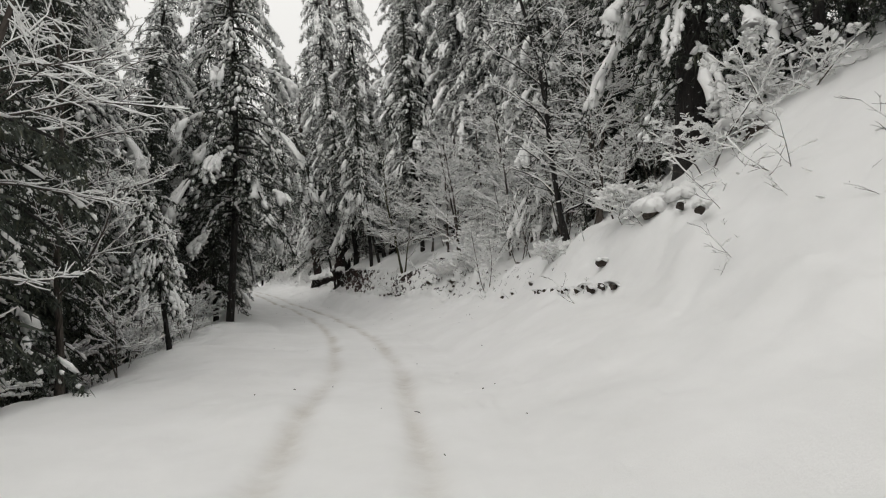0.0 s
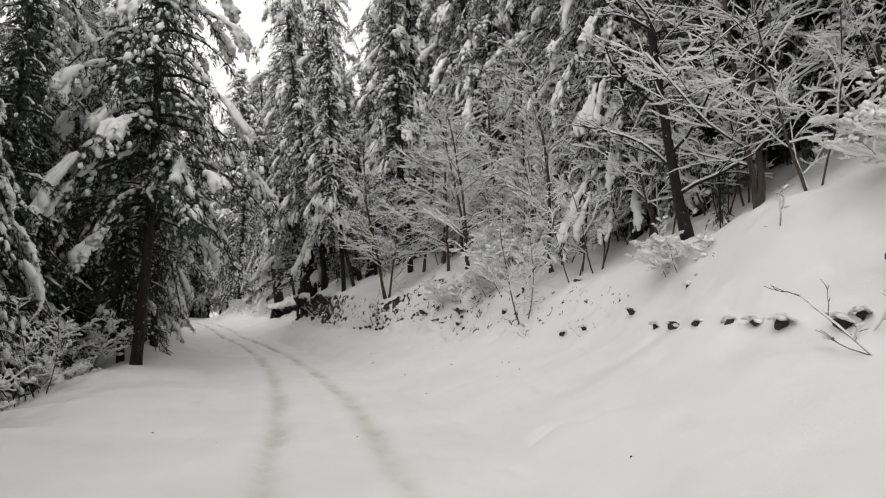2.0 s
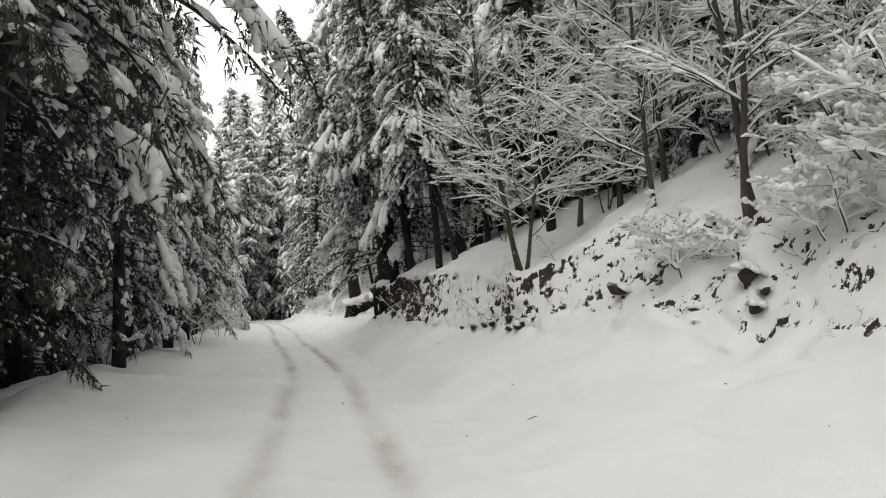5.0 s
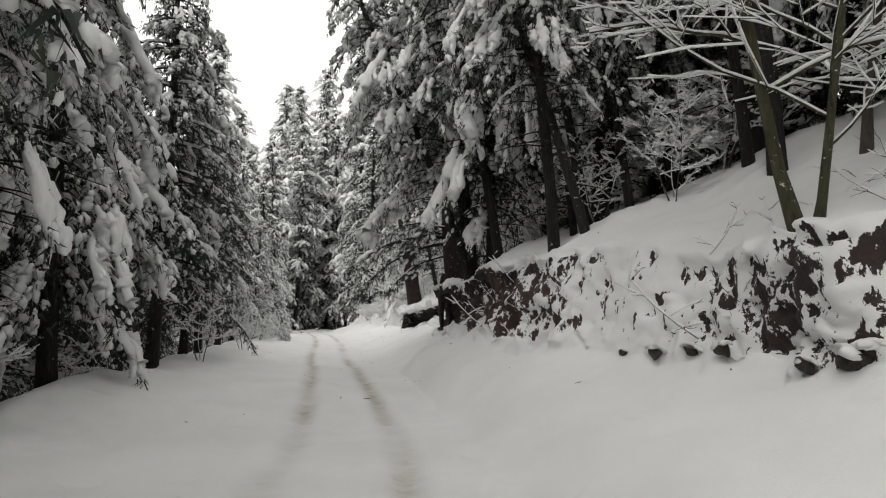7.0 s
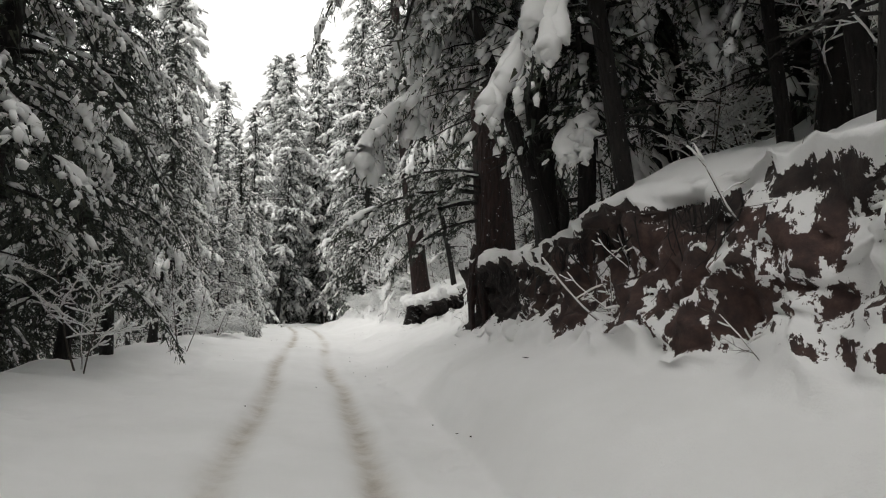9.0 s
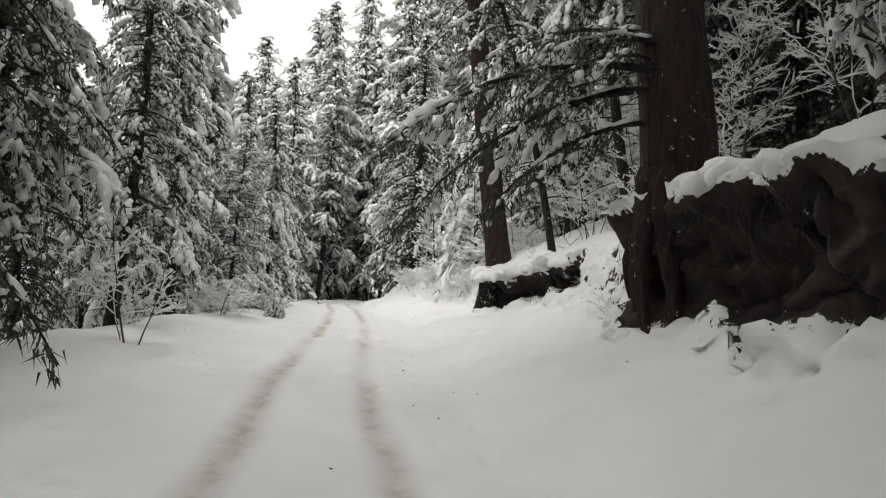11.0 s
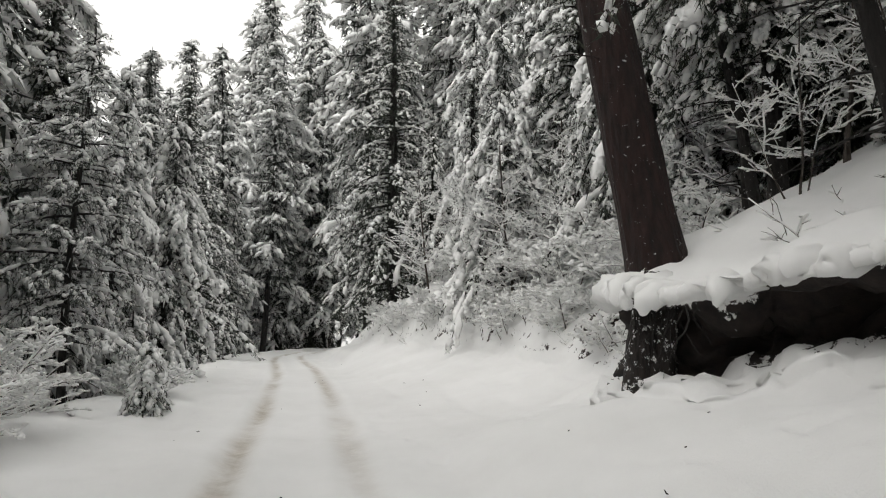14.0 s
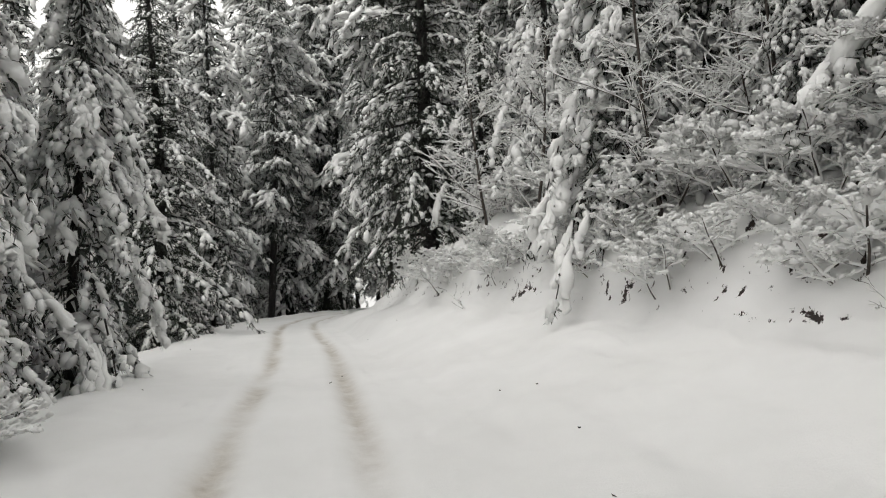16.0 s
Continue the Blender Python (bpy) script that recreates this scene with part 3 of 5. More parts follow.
def conifer(height, base, radius, whorl=0.32, per=4, droop=0.5, snow=1.0, trunk_r=0.16, seed=1, lean=(0, 0), heavy=0.15, tufts=12, blade=0.22, wide=0.02, twigs=9, bark=None,
            split=0, grain=1.0, lumps=3, power=0.75, dead=0.0, pitch=0.0, lump="tiny", mitten=0.0, aspect=1.0, ragged=0.5, fan=None, fine=1.0, core=1.0, slab=1.0, leaf=None):
    """Meshes of one snow-laden conifer whose foot is at the origin. split: how many of its lowest boughs are parts of their own."""
    rng = np.random.default_rng(seed)
    trunk = Soup()
    bark = bark or BARK
    leaf = leaf or NEEDLE
    hs = np.linspace(0, 1, 24) ** 1.3
    bend = np.stack([lean[0] * hs ** 1.2 + 0.012 * height * np.sin(hs * 4 + seed), lean[1] * hs ** 1.2 + 0.01 * height * np.sin(hs * 5 + 2 * seed)], 1)
    bend -= bend[0]
    tp = np.column_stack([bend, hs * (height + 0.6) - 0.6])
    tr = trunk_r * (1 - hs) ** 0.75 + 0.015 + trunk_r * 0.45 * np.exp(-hs * height / 0.4)
    tube(trunk, tp, tr, 12, 0, 0.06, rng)
    # short dead stubs on the bare trunk
    for i in range(int(dead)):
        z = rng.uniform(0.25, 1) * base
        a = rng.uniform(0, 6.28)
        p = np.array([np.interp(z, tp[:, 2], tp[:, 0]), np.interp(z, tp[:, 2], tp[:, 1]), z])
        l = rng.uniform(0.4, 1.6)
        q = np.linspace(0, 1, 4)[:, None]
        tube(trunk, p + q * np.array([math.cos(a), math.sin(a), 0.1]) * l + q ** 2 * np.array([0, 0, -0.25 * l]), np.linspace(0.02, 0.006, 4), 4)
    bough_list = []
    rest_wood, rest_leaf, rest_snow = Soup(), Soup(), Soup()
    # dense dark needles close round the stem
    if fan is None and core:
        n = int(core * 150 * (height - base) * min(1.2, radius / 3))
        zz = base + (height - base - 0.3) * rng.random(n) ** 1.15
        tt = (zz - base) / (height - base)
        rr = radius * (1 - tt) ** power * rng.uniform(0.03, 0.5, n)
        aa = rng.uniform(0, 6.283, n)
        at = np.column_stack([np.interp(zz, tp[:, 2], tp[:, 0]) + np.cos(aa) * rr, np.interp(zz, tp[:, 2], tp[:, 1]) + np.sin(aa) * rr, zz - droop * rr * 0.6])
        aim = np.column_stack([np.cos(aa) * 0.5, np.sin(aa) * 0.5, np.full(n, -0.8)]) + rng.normal(size=(n, 3)) * 0.5
        blades(rest_leaf, at, aim, blade * rng.uniform(1.0, 1.9, n), wide * rng.uniform(1.0, 2.0, n), rng)
    z, k = base, 0
    while z < height - 0.15:
        t = (z - base) / (height - base)
        for q in range(per if t < 0.8 else 3):
            az = k * 2.399 + rng.uniform(-0.5, 0.5) if fan is None else fan * rng.uniform(-0.5, 0.5)
            if ragged < 0.5 and rng.random() < 0.14:
                k += 1
                continue
            own = k < split
            k += 1
            bw_soup, bs_soup = Soup(), Soup()
            full = radius * (1 - t) ** power * rng.uniform(ragged, 1.15) + 0.15
            if t < 0.1:
                full *= rng.uniform(0.45, 1.0)
            root = np.array([np.interp(z, tp[:, 2], tp[:, 0]), np.interp(z, tp[:, 2], tp[:, 1]), z + rng.uniform(-0.14, 0.14)])
            s = np.linspace(0, 1, 6)
            out = s * full * (1 - 0.12 * s)
            dz = (0.4 * t - 0.02 + pitch) * full * s - droop * full * s ** 2 * rng.uniform(0.6, 1.3)
            sway = rng.uniform(-0.14, 0.14) * full * s ** 2
            ca, sa = math.cos(az), math.sin(az)
            pts = root + np.column_stack([ca * out - sa * sway, sa * out + ca * sway, dz])
            tube(bw_soup if own else rest_wood, pts, (0.010 + 0.016 * full * (1 - s)) * 0.8 + 0.003, 4)
            nt = max(3, int(twigs * full / radius * 1.15 + 1))
            load = rng.uniform(0.5, 1.2) * snow
            nr, nd, nl, nw = [], [], [], []
            bc, bd, bl, bw, bh = [], [], [], [], []
            for i in range(nt):
                f = 0.14 + 0.86 * (i + rng.uniform(0.1, 0.9)) / nt
                p = np.array([np.interp(f, s, pts[:, j]) for j in range(3)])
                seg = min(4, int(f * 5))
                tang = pts[seg + 1] - pts[seg]
                tang = tang / (np.linalg.norm(tang) + 1e-9)
                sg = 1 if (i % 2) else -1
                side = np.array([-sa, ca, 0]) * sg
                tl = min(0.8, (0.16 + 0.32 * full * (1 - f * 0.75)) * rng.uniform(0.6, 1.15)) * grain
                td = tang * 0.7 + side * rng.uniform(0.2, 1.0) + np.array([0, 0, -rng.uniform(0.1, 0.9) * (0.35 + droop)])
                td /= np.linalg.norm(td)
                nb = int(tufts * (0.6 + tl))
                along = rng.uniform(0.0, 1.0, nb)
                nr.append(p + td * tl * along[:, None] + rng.normal(size=(nb, 3)) * 0.05)
                nd.append(td * 0.6 + rng.normal(size=(nb, 3)) * 0.6 + np.array([0, 0, -0.65]))
                nl.append(rng.uniform(0.5, 1.2, nb) * blade * (1 - 0.3 * t))
                nw.append(np.full(nb, wide) * rng.uniform(0.6, 1.3, nb) * (1 - 0.15 * t))
                big = heavy * (0.3 + f) > rng.random()
                for e in range(lumps + (2 if big else 0)):
                    if rng.random() > 0.72 * min(1.25, load + 0.15) and not big:
                        continue
                    g = (1.45 if big else 1.0) * (0.55 + 0.5 * load) * (1.3 if lumps == 1 else 1.0)
                    fr = (e + rng.random()) / (lumps + (2 if big else 0))
                    drop = -0.12 * fr * tl * (2.5 if big else 1)
                    bc.append(p + td * tl * (0.1 + 0.95 * fr) + np.array([0, 0, 0.03 * g + drop]) + rng.normal(size=3) * 0.02)
                    bd.append(td + rng.normal(size=3) * 0.25 + np.array([0, 0, -0.35 * fr * (2 if big else 1)]))
                    w = (0.036 + 0.072 * min(tl, 0.75)) * g * rng.uniform(0.5, 1.3) * fine
                    bl.append(w * rng.uniform(1.0, 1.9) * aspect)
                    bw.append(w)
                    bh.append(w * rng.uniform(0.6, 1.0))
            for f in np.arange(0.2, 1.0, 0.14):
                if rng.random() < 0.7 * load:
                    p = np.array([np.interp(f, s, pts[:, j]) for j in range(3)])
                    seg = min(4, int(f * 5))
                    bc.append(p + np.array([0, 0, 0.03]))
                    bd.append(pts[seg + 1] - pts[seg])
                    bl.append(0.07 * full + 0.06)
                    bw.append(0.035 + 0.025 * full * rng.uniform(0.4, 1.3) * load)
                    bh.append(0.035 + 0.02 * full * rng.uniform(0.4, 1.3) * load)
            nr, nd, nl, nw = (np.concatenate(a) for a in (nr, nd, nl, nw))
            # a thick slab of snow hanging over the bough's end
            if rng.random() < mitten and full > 0.8:
                fs = rng.uniform(0.4, 0.7)
                for h in range(int(rng.integers(3, 7))):
                    f0 = fs + rng.uniform(0.0, 0.2)
                    f1 = f0 + rng.uniform(0.3, 0.7) * (1.0 - f0)
                    ff = np.linspace(f0, f1, 7)
                    over = np.array([[np.interp(f, s, pts[:, j]) for j in range(3)] for f in ff])
                    hang = rng.uniform(0.12, 0.5) * min(1.3, full / 1.8) * slab
                    drip = over[-1] + np.linspace(0.2, 1, 6)[:, None] * (np.array([ca, sa, 0]) * rng.uniform(0.0, 0.12) + np.array([0, 0, -hang]))
                    path = np.concatenate([over, drip]) + np.array([-sa, ca, 0]) * rng.normal() * 0.12 + rng.normal(size=(13, 3)) * 0.02
                    path[:, 2] += 0.05
                    girth = rng.uniform(0.06, 0.12) * slab * min(1.3, full / 1.8) * np.sin(np.linspace(0.15, 2.99, 13)) ** 0.5 * (1 + 0.22 * np.sin(np.linspace(0, rng.uniform(6, 11), 13) + h)) * np.linspace(0.8, 1.1, 13)
                    tube(bs_soup if own else rest_snow, path[::2] if lump == "far" else path, girth[::2] if lump == "far" else girth, 5 if lump == "far" else 8, 0, 0.1, rng, True)
            if own:
                blades(bw_soup, nr, nd, nl, nw, rng, 1)
                blobs(bs_soup, bc, bd, bl, bw, bh, rng, lump)
                bough_list.append((bw_soup.mesh("bough", bark, leaf), bs_soup.mesh("snow_load", SNOW)))
            else:
                blades(rest_leaf, nr, nd, nl, nw, rng)
                blobs(rest_snow, bc, bd, bl, bw, bh, rng, lump)
        z += whorl * rng.uniform(0.7, 1.3) * (1.0 - 0.35 * t)
    return {"trunk": trunk.mesh("trunk", bark), "branchwork": rest_wood.mesh("branchwork", bark), "crown": rest_leaf.mesh("crown", leaf), "snow_load": rest_snow.mesh("snow_load", SNOW), "boughs": bough_list}


def bare_tree(height, spread, seed=1, stems=1, depth=3, trunk_r=0.05, up=0.55, snow=1.0, lean=(0, 0), bark=None, kids=(3, 5), thick=1.0, start=0.25, split=True, splay=0.35, first=6, clump=0.0):
    """Meshes of a leafless tree or shrub with snow lying along its twigs."""
    rng = np.random.default_rng(seed)
    trunk, white0 = Soup(), Soup()
    rest = (Soup(), Soup())
    limbs = []

    def grow(p, d, length, r, level, pair):
        n = (9, 7, 4, 3, 3)[level]
        pts, q = [p], d / np.linalg.norm(d)
        for i in range(n - 1):
            q = q + rng.normal(size=3) * (0.07 if level == 0 else 0.13)
            if level > 0:
                q[2] += (up - q[2]) * 0.09
            q /= np.linalg.norm(q)
            pts.append(pts[-1] + q * length / (n - 1))
        pts = np.array(pts)
        rad = r * np.linspace(1, 0.45 if level == 0 else 0.35, n)
        if level == 0:
            rad = rad + r * 0.6 * np.exp(-np.arange(n) * 2.5)
        tube(trunk if level == 0 else pair[0], pts, rad, 7 if level == 0 else (4 if level < 2 else 3))
        dd = np.diff(pts, axis=0)
        horiz = np.linalg.norm(dd[:, :2], axis=1) / (np.linalg.norm(dd, axis=1) + 1e-9)
        if horiz.mean() > 0.3 and rng.random() < 0.97 * snow:
            h = (0.010 + 0.5 * r) * thick * rng.uniform(0.75, 1.35) * (0.45 + 0.6 * horiz.mean())
            wv = h * rng.uniform(0.75, 1.25, n)
            wv[-1] *= 0.75
            wv[0] *= 0.85
            tube(white0 if level == 0 else pair[1], pts + np.array([0, 0, 1]) * (rad[:, None] * 0.75 + wv[:, None] * 0.6), wv, 5 if level < 2 else 4, closed=level < 2)
            if clump and level > 0 and rng.random() < clump:
                q = pts[rng.integers(1, n, 2)] + np.array([0, 0, 0.02])
                g = (0.02 + 0.055 * rng.random(2) ** 2) * (1.3 - 0.2 * level)
                blobs(pair[1], q, np.repeat(dd[:1], 2, 0), g * 1.35, g * 1.05, g * 0.9, rng, "small", 0.3)
        if level >= depth:
            return
        k = rng.integers(kids[0], kids[1] + 1) + (first if level == 0 else 0)
        for i in range(k):
            f = (start if level == 0 else 0.10) + (1 - start if level == 0 else 0.88) * (i + rng.random()) / k
            p2 = np.array([np.interp(f, np.linspace(0, 1, n), pts[:, j]) for j in range(3)])
            seg = min(n - 2, int(f * (n - 1)))
            t = pts[seg + 1] - pts[seg]
            t = t / (np.linalg.norm(t) + 1e-9)
            az = i * 2.4 + rng.uniform(-0.6, 0.6)
            if level == 0:
                o = np.array([math.cos(az), math.sin(az), 0.1 + up * 0.45])
                l2 = spread * (1.1 - 0.65 * f) * rng.uniform(0.6, 1.2)
                sub = (Soup(), Soup()) if split else rest
                if split:
                    limbs.append(sub)
            else:
                o = np.cross(t, np.array([0, 0, 1.0])) * (1 if i % 2 else -1) + rng.normal(size=3) * 0.25 + np.array([0, 0, 0.2 * up])
                l2 = length * rng.uniform(0.3, 0.58) * (1.15 - 0.6 * f)
                sub = pair
            o = o / (np.linalg.norm(o) + 1e-9)
            grow(p2, t * (0.4 if level == 0 else 0.75) + o * 0.8, l2, max(0.0045, r * (0.38 if level == 0 else 0.45) * (1 - 0.4 * f)), level + 1, sub)

    for sidx in range(stems):
        a = sidx * 2.4 + seed
        tilt = 0.0 if stems == 1 else splay
        d = np.array([lean[0] / height + tilt * math.cos(a), lean[1] / height + tilt * math.sin(a), 1.0])
        grow(np.array([0.06 * sidx * math.cos(a), 0.06 * sidx * math.sin(a), -0.25]), d, height * (1 if sidx == 0 else rng.uniform(0.6, 0.95)), trunk_r * (1 if sidx == 0 else 0.75), 0, rest)
    bark = bark or TWIG
    return {"trunk": trunk.mesh("trunk", bark), "branchwork": rest[0].mesh("branchwork", bark), "snow_load": rest[1].mesh("snow_load", SNOW), "snow_ridge": white0.mesh("snow_ridge", SNOW),
            "limb": [(w.mesh("limb", bark), n.mesh("snow_load", SNOW)) for w, n in limbs]}


def plant(meshes, name, label, category, x, y, turn=0.0, scale=1.0, group="", z=None, sink=0.1, tilt=(0, 0)):
    thing = new(name)
    thing.location = (x, y, (ground_at(x, y) if z is None else z) - sink)
    thing.rotation_euler = (radians(tilt[0]), radians(tilt[1]), radians(turn))
    thing.scale = (scale, scale, scale)
    for nm, me in meshes.items():
        if isinstance(me, list):
            for wood, load in me:
                b = part(wood.name.split(".")[0], wood, thing)
                if load:
                    tagged(part("snow_load", load, b, "thick white snow"), kind="stuff")
        elif me:
            ob = part(nm, me, thing)
            if nm in ("branchwork", "crown", "snow_load"):
                tagged(ob, kind="stuff")
    return tagged(thing, label, category, group)


FIR = [
    conifer(13, 2.9, 2.8, seed=11, droop=0.62, snow=1.2, trunk_r=0.16, heavy=0.05, split=24, whorl=0.44, twigs=11, tufts=19, wide=0.018, blade=0.21, dead=8, mitten=0.6, lumps=3, fine=0.9, slab=0.85),
    conifer(15, 2.6, 3.0, seed=12, droop=0.8, snow=1.2, trunk_r=0.18, heavy=0.03, whorl=0.5, split=24, twigs=11, tufts=19, wide=0.018, blade=0.21, dead=10, mitten=0.5, lumps=3, fine=0.9, slab=0.85),
    conifer(10, 1.6, 2.8, seed=13, droop=1.05, snow=1.2, trunk_r=0.13, heavy=0.08, split=24, whorl=0.44, twigs=10, tufts=17, wide=0.017, mitten=0.45, lumps=3, fine=0.9),
    conifer(13, 1.8, 3.0, seed=14, droop=0.55, snow=0.45, trunk_r=0.15, heavy=0.02, split=20, whorl=0.46, twigs=10, tufts=26, wide=0.018, blade=0.23, dead=12, lumps=3, fine=0.8, mitten=0.06),
    conifer(16, 2.0, 3.2, seed=15, droop=0.95, snow=1.25, trunk_r=0.17, heavy=0.06, split=24, whorl=0.44, twigs=11, tufts=19, wide=0.018, blade=0.21, mitten=0.6, lumps=3, fine=0.9, slab=0.95),
    conifer(8.5, 1.8, 2.3, seed=16, droop=0.25, snow=1.0, trunk_r=0.075, split=20, whorl=0.42, twigs=10, tufts=20, wide=0.014, blade=0.17, lumps=4, fine=0.75, core=0.9, dead=8, leaf=FROSTED),
]
CEDAR = conifer(17, 1.0, 4.8, seed=25, droop=0.5, snow=1.2, trunk_r=0.3, heavy=0.04, whorl=0.52, twigs=12, split=30, per=5, tufts=24, blade=0.24, wide=0.018, lumps=3, power=0.85)
LEANING = [
    conifer(13, 4.5, 2.6, seed=26, droop=0.8, snow=1.3, trunk_r=0.105, heavy=0.06, whorl=0.6, split=10, dead=22, lean=(-2.2, 0.3), twigs=8, tufts=26, blade=0.2, wide=0.013, lumps=3, fine=0.95, mitten=0.45, slab=0.85, core=1.6),
    conifer(15, 5.0, 2.7, seed=27, droop=0.8, snow=1.3, trunk_r=0.12, heavy=0.06, whorl=0.66, split=10, dead=22, lean=(-1.2, -0.8), twigs=8, tufts=26, blade=0.2, wide=0.013, lumps=3, fine=0.95, mitten=0.45, slab=0.85, core=1.6),
]
YOUNG = [
    conifer(6, 0.4, 1.9, seed=21, leaf=FROSTED, droop=0.9, snow=1.1, trunk_r=0.07, heavy=0.3, whorl=0.34, twigs=8, split=20, tufts=15, wide=0.02, mitten=0.3),
    conifer(4.6, 1.9, 1.2, seed=22, droop=1.2, snow=0.9, trunk_r=0.06, heavy=0.3, whorl=0.28, twigs=7, split=16, lean=(-0.9, 0.2), tufts=15, wide=0.018, mitten=0.4),
    conifer(2.2, 0.2, 0.9, seed=23, droop=0.9, snow=1.3, trunk_r=0.035, heavy=0.5, whorl=0.2, twigs=6, split=14, mitten=0.5, wide=0.016),
]
TALL = [
    conifer(25, 5.0, 3.9, seed=31, droop=0.34, snow=1.4, trunk_r=0.17, heavy=0.03, whorl=0.86, tufts=14, blade=0.36, wide=0.034, twigs=8, grain=1.6, lumps=4, dead=12, power=0.55, ragged=0.3, pitch=0.06, lump="far", aspect=1.7, fine=1.65, mitten=0.25, slab=1.1, core=0.9, leaf=FROSTED),
    conifer(22, 2.0, 4.2, seed=32, droop=0.42, snow=1.5, trunk_r=0.16, heavy=0.03, whorl=0.86, tufts=14, blade=0.36, wide=0.034, twigs=8, grain=1.6, lumps=4, dead=8, power=0.62, ragged=0.3, pitch=0.06, lump="far", aspect=1.7, fine=1.65, mitten=0.25, slab=1.1, core=0.9, leaf=FROSTED),
    conifer(20, 3.4, 3.5, seed=33, droop=0.55, snow=1.5, trunk_r=0.14, heavy=0.03, whorl=0.82, tufts=14, blade=0.34, wide=0.034, twigs=8, grain=1.5, lumps=4, dead=12, power=0.58, ragged=0.3, pitch=0.04, lump="far", aspect=1.7, fine=1.65, mitten=0.25, slab=1.1, core=0.9, leaf=FROSTED),
]
HILL = [
    conifer(19, 4.6, 3.1, seed=37, droop=0.75, snow=1.15, trunk_r=0.15, heavy=0.05, whorl=0.74, twigs=9, tufts=24, blade=0.2, wide=0.014, lumps=3, dead=34, lean=(-1.6, 0.4), fine=0.9, mitten=0.4, slab=0.85, core=1.5, leaf=FROSTED),
    conifer(17, 3.8, 2.9, seed=38, droop=0.85, snow=1.15, trunk_r=0.13, heavy=0.05, whorl=0.7, twigs=9, tufts=24, blade=0.2, wide=0.014, lumps=3, dead=34, lean=(-1.7, -0.3), fine=0.9, mitten=0.4, slab=0.85, core=1.5, leaf=FROSTED),
]
# tall firs standing close along the earth bank, and the dark thicket behind them
BANK_FIR = [
    conifer(20, 3.4, 3.0, seed=71, droop=1.0, snow=1.35, trunk_r=0.15, heavy=0.05, whorl=0.56, twigs=10, tufts=27, blade=0.2, wide=0.013, lumps=3, dead=26, lean=(-2.0, 0.2), fine=0.95, mitten=0.6, slab=0.95, ragged=0.4, power=0.6, core=2.4, leaf=FROSTED),
    conifer(22, 2.4, 3.2, seed=72, droop=0.95, snow=1.35, trunk_r=0.16, heavy=0.05, whorl=0.6, twigs=10, tufts=27, blade=0.2, wide=0.013, lumps=3, dead=22, lean=(-1.0, -0.5), fine=0.95, mitten=0.6, slab=0.95, ragged=0.4, power=0.6, core=2.4, leaf=FROSTED),
]
THICKET = conifer(14, 0.4, 2.7, seed=73, droop=0.6, snow=0.7, trunk_r=0.11, heavy=0.02, whorl=0.6, twigs=8, tufts=22, blade=0.24, wide=0.02, lumps=2, dead=10, fine=0.8, core=1.6)
LADEN = [
    conifer(8.5, 0.6, 2.1, seed=74, droop=1.25, snow=1.6, trunk_r=0.09, heavy=0.35, whorl=0.4, twigs=9, split=20, tufts=13, wide=0.019, blade=0.2, mitten=0.6, slab=0.95, ragged=0.4, power=0.6, core=2.4, leaf=FROSTED),
    conifer(11, 0.8, 2.5, seed=75, droop=1.15, snow=1.5, trunk_r=0.11, heavy=0.3, whorl=0.46, twigs=9, split=20, tufts=13, wide=0.02, blade=0.2, mitten=0.5, slab=0.9, ragged=0.3, leaf=FROSTED),
]
SLOPE_FIR = conifer(19, 2.2, 3.2, seed=76, droop=0.9, snow=1.3, trunk_r=0.36, heavy=0.15, whorl=0.55, twigs=10, split=20, dead=8, tufts=18, blade=0.22, wide=0.02, fine=0.9, mitten=0.6, slab=1.2)
GIANT = [
    conifer(26, 7.5, 3.8, seed=34, droop=0.6, snow=0.7, trunk_r=0.5, heavy=0.1, whorl=0.75, per=5, twigs=9, split=16, dead=14, bark=BARK_RED, lean=(-1.2, 0.2), tufts=32, blade=0.18, wide=0.011, fine=0.8, core=0.7),
    conifer(23, 8.5, 3.4, seed=35, droop=0.6, snow=0.7, trunk_r=0.42, heavy=0.1, whorl=0.7, twigs=9, split=16, dead=18, bark=BARK_RED, lean=(-1.5, 0.3), tufts=32, blade=0.18, wide=0.011, fine=0.8, core=0.7),
    conifer(18, 3.9, 3.8, seed=36, droop=0.75, snow=1.15, trunk_r=0.135, heavy=0.15, whorl=0.5, twigs=10, split=24, dead=10, tufts=20, blade=0.22, wide=0.02, fine=0.8, mitten=0.45),
]
MAPLE = [
    bare_tree(6.0, 2.6, seed=41, stems=2, splay=0.14, trunk_r=0.055, up=0.28, kids=(6, 8), thick=0.85, start=0.22, first=10, bark=BARK_MOSS),
    bare_tree(5.6, 2.2, seed=42, trunk_r=0.05, up=0.4, kids=(5, 7), lean=(-1.4, 0.2), thick=1.1, first=6),
    bare_tree(8.0, 3.6, seed=43, trunk_r=0.08, up=0.5, kids=(6, 8), thick=0.85, first=8, start=0.3),
    bare_tree(6.5, 2.4, seed=44, trunk_r=0.055, up=0.25, kids=(6, 8), thick=1.2, start=0.15, first=10),
    bare_tree(10.0, 3.4, seed=45, trunk_r=0.10, up=0.1, kids=(6, 8), lean=(-1.8, 0.4), thick=0.75, snow=0.75, start=0.12, first=16, bark=BARK),
]
